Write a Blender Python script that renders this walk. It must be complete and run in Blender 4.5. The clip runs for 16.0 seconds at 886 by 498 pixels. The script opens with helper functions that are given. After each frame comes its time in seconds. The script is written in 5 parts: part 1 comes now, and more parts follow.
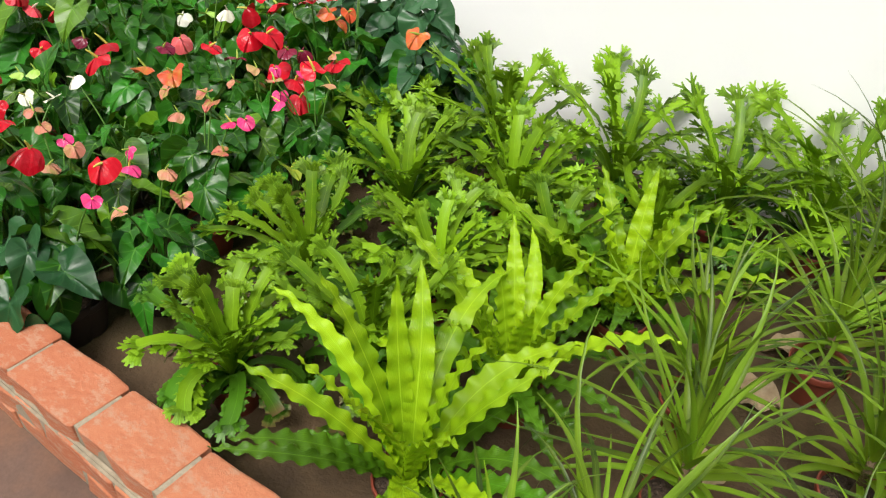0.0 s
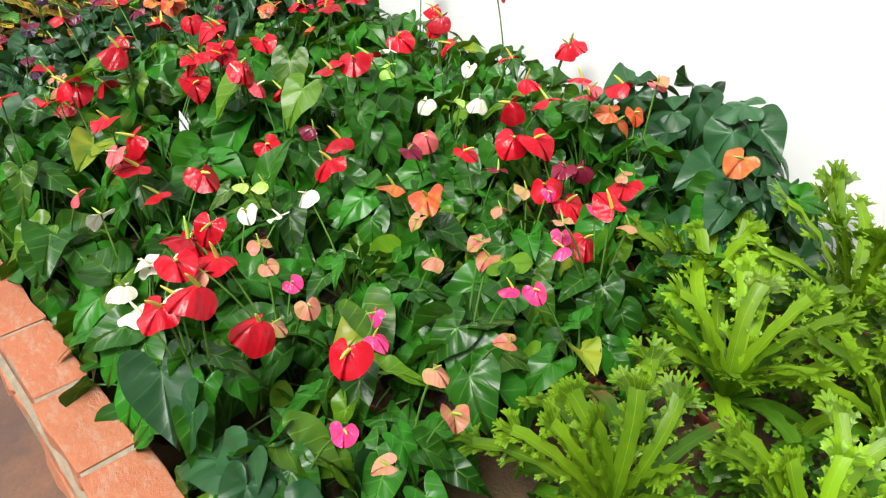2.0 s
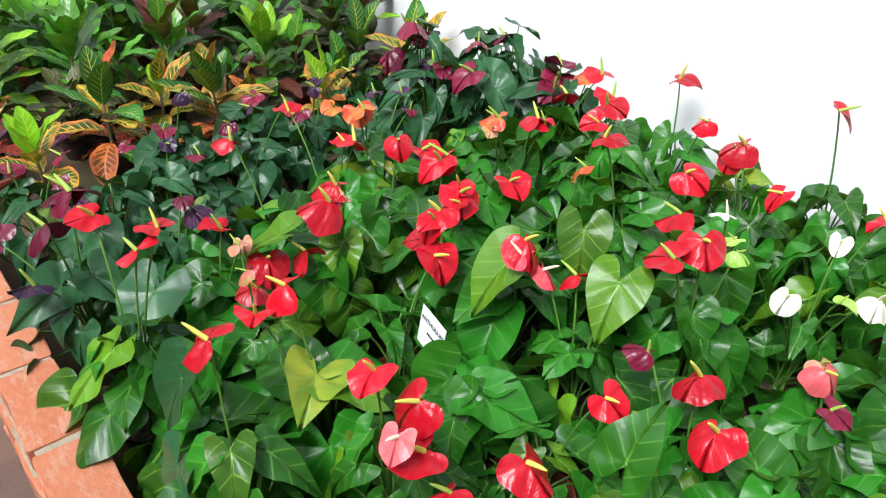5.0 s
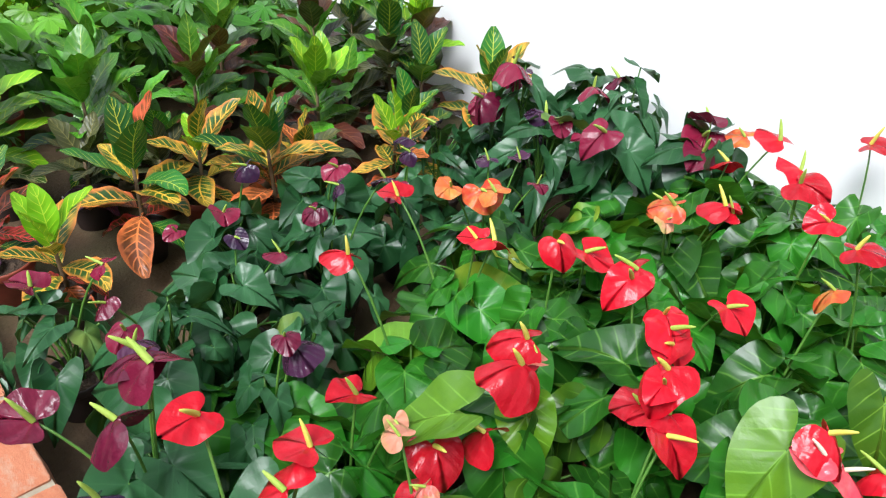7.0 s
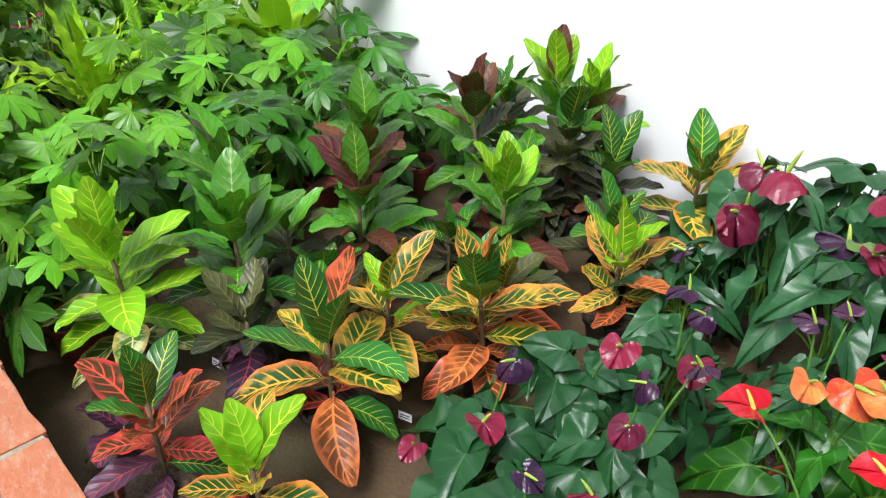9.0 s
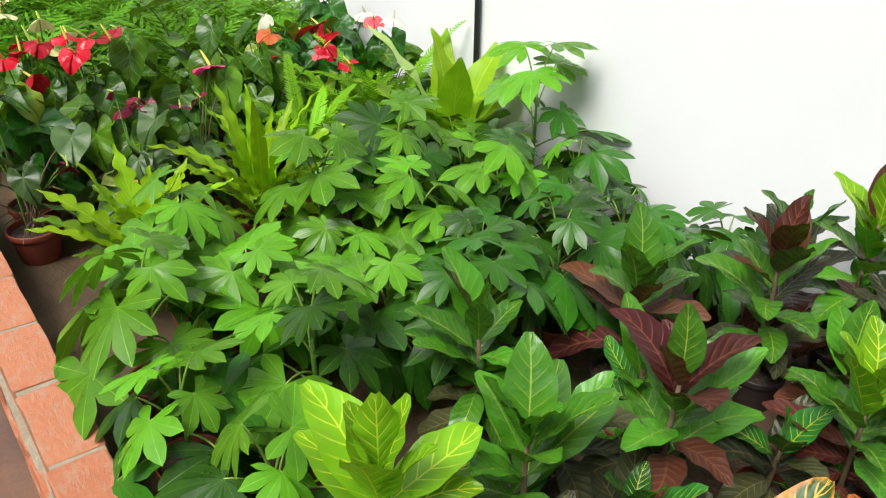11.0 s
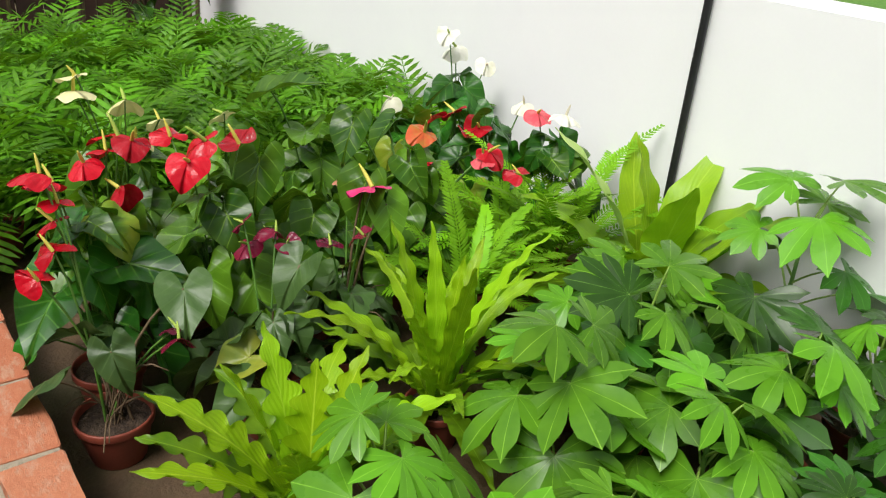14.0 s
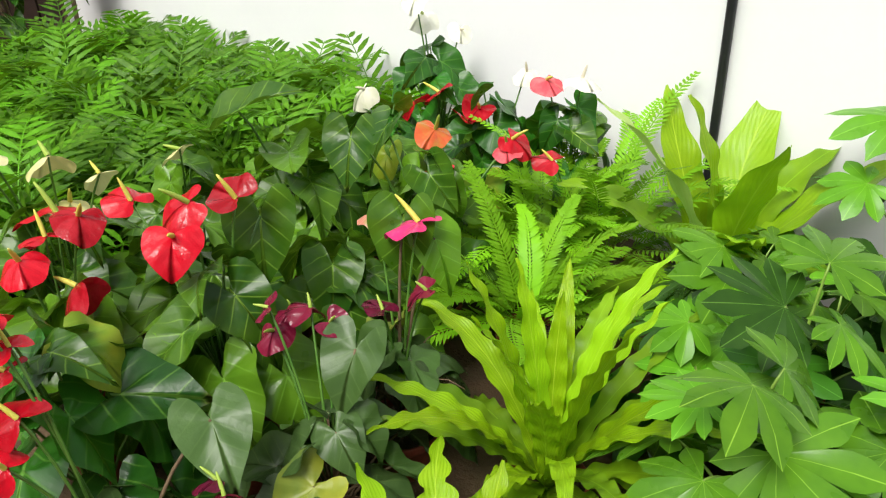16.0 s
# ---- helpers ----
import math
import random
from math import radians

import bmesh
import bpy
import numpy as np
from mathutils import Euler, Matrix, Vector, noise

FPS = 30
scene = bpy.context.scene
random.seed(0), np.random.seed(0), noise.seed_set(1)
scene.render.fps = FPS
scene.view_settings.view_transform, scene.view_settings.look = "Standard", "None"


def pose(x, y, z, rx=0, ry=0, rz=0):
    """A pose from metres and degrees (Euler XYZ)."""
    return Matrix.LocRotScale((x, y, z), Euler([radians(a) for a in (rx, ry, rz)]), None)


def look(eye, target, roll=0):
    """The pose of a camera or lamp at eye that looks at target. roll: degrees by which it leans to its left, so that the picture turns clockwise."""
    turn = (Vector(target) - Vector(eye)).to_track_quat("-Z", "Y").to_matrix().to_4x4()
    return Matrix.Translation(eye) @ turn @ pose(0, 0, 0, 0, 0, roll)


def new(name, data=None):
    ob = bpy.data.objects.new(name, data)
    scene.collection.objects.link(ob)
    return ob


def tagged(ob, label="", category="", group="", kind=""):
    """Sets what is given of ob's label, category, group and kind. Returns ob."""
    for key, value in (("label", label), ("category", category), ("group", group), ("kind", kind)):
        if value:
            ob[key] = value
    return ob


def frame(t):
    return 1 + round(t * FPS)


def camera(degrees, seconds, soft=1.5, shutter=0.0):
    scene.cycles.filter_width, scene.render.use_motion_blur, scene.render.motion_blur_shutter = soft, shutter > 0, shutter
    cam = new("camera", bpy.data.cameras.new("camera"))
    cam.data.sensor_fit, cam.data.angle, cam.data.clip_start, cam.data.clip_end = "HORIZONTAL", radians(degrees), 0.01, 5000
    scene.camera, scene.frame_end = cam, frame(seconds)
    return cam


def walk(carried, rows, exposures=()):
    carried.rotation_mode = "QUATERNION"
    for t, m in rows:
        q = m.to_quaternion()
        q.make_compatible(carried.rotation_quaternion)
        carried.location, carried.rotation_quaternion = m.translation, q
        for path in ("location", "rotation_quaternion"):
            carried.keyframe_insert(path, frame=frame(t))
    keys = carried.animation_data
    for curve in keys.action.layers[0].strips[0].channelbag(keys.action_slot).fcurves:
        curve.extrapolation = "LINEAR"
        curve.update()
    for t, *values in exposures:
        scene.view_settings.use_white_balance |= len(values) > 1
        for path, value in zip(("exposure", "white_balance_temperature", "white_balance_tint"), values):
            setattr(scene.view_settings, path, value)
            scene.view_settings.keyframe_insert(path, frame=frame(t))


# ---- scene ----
cam = camera(59.6, 16.0, soft=1.2)
PATH = [
    (0, (-0.094, 0.02, 1.341), (-1.033, 1.323, 0.149), 1.8),
    (0.5, (-0.289, 0.101, 1.327), (-1.206, 1.431, 0.149), 3.4),
    (1, (-0.476, 0.158, 1.313), (-1.454, 1.434, 0.123), 1.9),
    (1.5, (-0.671, 0.228, 1.292), (-1.783, 1.415, 0.129), 1.1),
    (2, (-0.874, 0.3, 1.297), (-2.09, 1.389, 0.141), 0.4),
    (2.5, (-1.061, 0.343, 1.28), (-2.325, 1.356, 0.107), 0.3),
    (3, (-1.275, 0.337, 1.275), (-2.522, 1.393, 0.122), 1.0),
    (3.5, (-1.457, 0.334, 1.263), (-2.682, 1.418, 0.112), 0.9),
    (4, (-1.608, 0.338, 1.244), (-2.835, 1.409, 0.084), 1.7),
    (4.5, (-1.819, 0.363, 1.239), (-3.087, 1.43, 0.119), 1.1),
    (4.7, (-1.899, 0.364, 1.24), (-3.18, 1.43, 0.135), 1.0),
    (6.8, (-2.638, 0.407, 1.206), (-3.854, 1.529, 0.081), 2.1),
    (7, (-2.704, 0.412, 1.196), (-3.916, 1.544, 0.078), 2.3),
    (7.5, (-2.888, 0.433, 1.196), (-4.092, 1.575, 0.08), 1.6),
    (8, (-3.048, 0.443, 1.198), (-4.278, 1.548, 0.073), -0.1),
    (8.5, (-3.266, 0.434, 1.201), (-4.525, 1.539, 0.109), -1.3),
    (9, (-3.472, 0.401, 1.216), (-4.736, 1.511, 0.135), -1.5),
    (9.5, (-3.651, 0.375, 1.203), (-4.938, 1.463, 0.125), -0.2),
    (10, (-3.877, 0.364, 1.178), (-5.217, 1.404, 0.119), 0.3),
    (10.2, (-3.968, 0.36, 1.188), (-5.315, 1.407, 0.145), 0.4),
    (12.3, (-4.742, 0.332, 1.218), (-6.155, 1.416, 0.309), 0.5),
    (12.5, (-4.812, 0.335, 1.199), (-6.223, 1.424, 0.292), 1.0),
    (13, (-4.989, 0.348, 1.208), (-6.408, 1.441, 0.319), 2.2),
    (13.5, (-5.15, 0.358, 1.196), (-6.565, 1.467, 0.32), 3.3),
    (14, (-5.334, 0.351, 1.172), (-6.724, 1.483, 0.285), 4.3),
    (14.5, (-5.506, 0.348, 1.176), (-6.817, 1.556, 0.269), 2.8),
    (15, (-5.632, 0.347, 1.16), (-6.882, 1.586, 0.21), 1.7),
    (15.5, (-5.769, 0.374, 1.143), (-7.011, 1.614, 0.184), 0.4),
    (16, (-5.887, 0.421, 1.12), (-7.085, 1.683, 0.135), -2.5),
]
EXPOSURES = [(0.0, 0.64, 6650, 10), (2.0, 0.86, 6500, 10), (3.5, 0.9, 6100, 10), (8.0, 0.98, 5950, 10), (10.0, 0.82, 6250, 10), (12.5, 0.47, 6500, 10), (14.5, 0.45, 6500, 10), (16.0, 0.66, 6550, 10)]
walk(cam, [(t, look(eye, target, roll)) for t, eye, target, roll in PATH], EXPOSURES)

# ---- light: soft daylight under an overcast sky ----
world = bpy.data.worlds.new("overcast_sky")
scene.world = world
world.use_nodes = True
wn, wl = world.node_tree.nodes, world.node_tree.links
wn.clear()
sky = wn.new("ShaderNodeTexSky")
sky.sky_type, sky.sun_disc = "NISHITA", False
sky.sun_elevation, sky.sun_rotation = radians(62), radians(202)
sky.dust_density, sky.ozone_density = 4.0, 1.0
grey = wn.new("ShaderNodeHueSaturation")
grey.inputs["Saturation"].default_value = 0.18
back = wn.new("ShaderNodeBackground")
back.inputs["Strength"].default_value = 0.115
wl.new(sky.outputs[0], grey.inputs["Color"])
wl.new(grey.outputs[0], back.inputs["Color"])
wl.new(back.outputs[0], wn.new("ShaderNodeOutputWorld").inputs[0])
sun = new("sun", bpy.data.lights.new("sun", "SUN"))
sun.data.energy, sun.data.angle, sun.data.color = 2.4, radians(24), (1.0, 0.97, 0.92)
# the sun stands behind the aisle, high up
sun.matrix_world = look((-1.1, -1.65, 3.75), (-2.0, 0.6, 0.0))

# ---- materials ----
rnd = random.Random(7)


def nodes_of(name):
    m = bpy.data.materials.new(name)
    m.use_nodes = True
    nt = m.node_tree
    return m, nt, nt.nodes["Principled BSDF"]


def math_node(nt, op, a, b=None, c=None):
    n = nt.nodes.new("ShaderNodeMath")
    n.operation = op
    for i, v in enumerate((a, b, c)):
        if v is None:
            continue
        if isinstance(v, (int, float)):
            n.inputs[i].default_value = v
        else:
            nt.links.new(v, n.inputs[i])
    return n.outputs[0]


def mix_node(nt, fac, a, b, mode="MIX"):
    n = nt.nodes.new("ShaderNodeMix")
    n.data_type, n.blend_type = "RGBA", mode
    for i, v in ((0, fac), (6, a), (7, b)):
        if isinstance(v, (int, float)):
            n.inputs[i].default_value = v
        elif isinstance(v, tuple):
            n.inputs[i].default_value = (*v, 1) if len(v) == 3 else v
        else:
            nt.links.new(v, n.inputs[i])
    return n.outputs[2]


def noise_node(nt, scale, detail=3.0, rough=0.6, coord="Object"):
    tc = nt.nodes.new("ShaderNodeTexCoord")
    n = nt.nodes.new("ShaderNodeTexNoise")
    n.inputs["Scale"].default_value, n.inputs["Detail"].default_value, n.inputs["Roughness"].default_value = scale, detail, rough
    nt.links.new(tc.outputs[coord], n.inputs["Vector"])
    return n.outputs["Fac"]


def ramp_node(nt, fac, lo, hi):
    n = nt.nodes.new("ShaderNodeMapRange")
    n.inputs["From Min"].default_value, n.inputs["From Max"].default_value = lo, hi
    nt.links.new(fac, n.inputs["Value"])
    return n.outputs["Result"]


def bump_node(nt, bsdf, height, strength, distance):
    b = nt.nodes.new("ShaderNodeBump")
    b.inputs["Strength"].default_value, b.inputs["Distance"].default_value = strength, distance
    nt.links.new(height, b.inputs["Height"])
    nt.links.new(b.outputs[0], bsdf.inputs["Normal"])


def leaf_material(name, dark, light, vein, vein_amount=0.5, lateral=7.0, slope=0.6, vein_width=0.10, rough=0.38, through_light=0.3, tip=None, base=None, quilt=0.5, patchy=0.0, hue=0.03, warm=1.3, gloss=0.26, ribs=0.65, ageing=0.0, rim=None):
    """A leaf: colour from leaf to leaf, blotches, a midrib and side veins along its own length and breadth, light through the blade."""
    m, nt, bsdf = nodes_of(name)
    L = nt.links
    if dark[1] > dark[0]:
        dark, light = (dark[0] * warm, dark[1] * 0.80, dark[2]), (light[0] * warm, light[1] * 0.86, light[2])
    info = nt.nodes.new("ShaderNodeObjectInfo")
    uv = nt.nodes.new("ShaderNodeUVMap")
    sep = nt.nodes.new("ShaderNodeSeparateXYZ")
    L.new(uv.outputs[0], sep.inputs[0])
    across = math_node(nt, "ABSOLUTE", math_node(nt, "MULTIPLY", math_node(nt, "SUBTRACT", sep.outputs[0], 0.5), 2.0))
    wob = noise_node(nt, 14.0)
    tone = math_node(nt, "ADD", math_node(nt, "MULTIPLY", math_node(nt, "POWER", info.outputs["Random"], 1.4), 0.95), math_node(nt, "MULTIPLY", math_node(nt, "SUBTRACT", wob, 0.42), 0.9))
    colour = mix_node(nt, tone, dark, light)
    if patchy:
        colour = mix_node(nt, math_node(nt, "MULTIPLY", ramp_node(nt, noise_node(nt, 22.0, 2.0), 0.5, 0.62), patchy), colour, vein)
    if tip:
        colour = mix_node(nt, ramp_node(nt, sep.outputs[1], 0.55, 1.1), colour, tip)
    if base:
        colour = mix_node(nt, ramp_node(nt, sep.outputs[1], 0.45, 0.0), colour, base)
    p = math_node(nt, "SUBTRACT", math_node(nt, "MULTIPLY", sep.outputs[1], lateral), math_node(nt, "MULTIPLY", across, slope * lateral * 0.35))
    p = math_node(nt, "ADD", p, math_node(nt, "MULTIPLY", wob, 0.25))
    saw = math_node(nt, "ABSOLUTE", math_node(nt, "SUBTRACT", math_node(nt, "FRACT", p), 0.5))
    side = ramp_node(nt, saw, vein_width * 1.3, vein_width * 0.35)
    side = math_node(nt, "MULTIPLY", side, ramp_node(nt, across, 0.98, 0.45))
    mid = ramp_node(nt, across, vein_width * 0.75, vein_width * 0.3)
    veins = math_node(nt, "MINIMUM", math_node(nt, "ADD", math_node(nt, "MULTIPLY", side, ribs), mid), 1.0)
    colour = mix_node(nt, math_node(nt, "MULTIPLY", veins, vein_amount), colour, vein)
    if rim:
        reach = math_node(nt, "ADD", across, math_node(nt, "MULTIPLY", math_node(nt, "SUBTRACT", noise_node(nt, 34.0), 0.5), 0.7))
        colour = mix_node(nt, math_node(nt, "MULTIPLY", ramp_node(nt, reach, 0.68, 1.0), 0.9), colour, rim)
    if ageing:
        old = math_node(nt, "MULTIPLY", math_node(nt, "GREATER_THAN", info.outputs["Random"], 0.984), math_node(nt, "MULTIPLY", ramp_node(nt, noise_node(nt, 9.0), 0.3, 0.6), ageing))
        colour = mix_node(nt, old, colour, (0.38, 0.36, 0.03))
        brown = math_node(nt, "MULTIPLY", ramp_node(nt, sep.outputs[1], 0.86, 1.0), math_node(nt, "LESS_THAN", info.outputs["Random"], 0.06))
        colour = mix_node(nt, math_node(nt, "MULTIPLY", brown, 0.8), colour, (0.16, 0.09, 0.04))
    hsv = nt.nodes.new("ShaderNodeHueSaturation")
    L.new(math_node(nt, "ADD", 0.5 - hue / 2, math_node(nt, "MULTIPLY", info.outputs["Random"], hue)), hsv.inputs["Hue"])
    L.new(colour, hsv.inputs["Color"])
    colour = hsv.outputs[0]
    L.new(colour, bsdf.inputs["Base Color"])
    L.new(math_node(nt, "ADD", rough - 0.06, math_node(nt, "MULTIPLY", wob, 0.16)), bsdf.inputs["Roughness"])
    bsdf.inputs["Specular IOR Level"].default_value = gloss
    puff = math_node(nt, "ADD", math_node(nt, "MULTIPLY", saw, 1.0), math_node(nt, "MULTIPLY", noise_node(nt, 90.0), 0.5))
    bump_node(nt, bsdf, puff, quilt, 0.004)
    glow = nt.nodes.new("ShaderNodeBsdfTranslucent")
    L.new(mix_node(nt, 0.35, colour, (0.26, 0.48, 0.01), "MIX"), glow.inputs["Color"])
    both = nt.nodes.new("ShaderNodeMixShader")
    both.inputs[0].default_value = through_light * 0.7
    L.new(bsdf.outputs[0], both.inputs[1])
    L.new(glow.outputs[0], both.inputs[2])
    L.new(both.outputs[0], nt.nodes["Material Output"].inputs["Surface"])
    return m


def petal_material(name, dark, light, edge, rough=0.22, blotch=0.30):
    m, nt, bsdf = nodes_of(name)
    L = nt.links
    info = nt.nodes.new("ShaderNodeObjectInfo")
    uv = nt.nodes.new("ShaderNodeUVMap")
    sep = nt.nodes.new("ShaderNodeSeparateXYZ")
    L.new(uv.outputs[0], sep.inputs[0])
    across = math_node(nt, "ABSOLUTE", math_node(nt, "MULTIPLY", math_node(nt, "SUBTRACT", sep.outputs[0], 0.5), 2.0))
    col = mix_node(nt, info.outputs["Random"], dark, light)
    col = mix_node(nt, math_node(nt, "MULTIPLY", ramp_node(nt, noise_node(nt, 30.0), 0.46, 0.72), blotch), col, edge)
    L.new(col, bsdf.inputs["Base Color"])
    bsdf.inputs["Roughness"].default_value = rough
    bsdf.inputs["Specular IOR Level"].default_value = 0.32
    p = math_node(nt, "FRACT", math_node(nt, "SUBTRACT", math_node(nt, "MULTIPLY", sep.outputs[1], 6.0), math_node(nt, "MULTIPLY", across, 2.2)))
    rib = math_node(nt, "ABSOLUTE", math_node(nt, "SUBTRACT", p, 0.5))
    bump_node(nt, bsdf, math_node(nt, "ADD", math_node(nt, "MULTIPLY", rib, 0.35), noise_node(nt, 45.0)), 0.5, 0.006)
    glow = nt.nodes.new("ShaderNodeBsdfTranslucent")
    L.new(col, glow.inputs["Color"])
    both = nt.nodes.new("ShaderNodeMixShader")
    both.inputs[0].default_value = 0.16
    L.new(bsdf.outputs[0], both.inputs[1])
    L.new(glow.outputs[0], both.inputs[2])
    L.new(both.outputs[0], nt.nodes["Material Output"].inputs["Surface"])
    return m


def plain_material(name, dark, light, scale, rough, bump=0.3, depth=0.003, spots=None, per_object=0.0, fine=90.0, grime=0.5):
    m, nt, bsdf = nodes_of(name)
    fac = ramp_node(nt, noise_node(nt, scale, 5.0, 0.65), 0.3, 0.7)
    if per_object:
        info = nt.nodes.new("ShaderNodeObjectInfo")
        fac = math_node(nt, "ADD", math_node(nt, "MULTIPLY", fac, 1 - per_object), math_node(nt, "MULTIPLY", info.outputs["Random"], per_object))
    col = mix_node(nt, fac, dark, light)
    if spots:
        col = mix_node(nt, ramp_node(nt, noise_node(nt, scale * 0.45, 4.0, 0.7, "Object"), 0.50, 0.66), col, spots)
    col = mix_node(nt, math_node(nt, "MULTIPLY", noise_node(nt, fine, 2.0), grime), col, tuple(v * 0.55 for v in dark))
    nt.links.new(col, bsdf.inputs["Base Color"])
    bsdf.inputs["Roughness"].default_value = rough
    bump_node(nt, bsdf, math_node(nt, "ADD", noise_node(nt, fine, 4.0), noise_node(nt, scale, 3.0)), bump, depth)
    return m


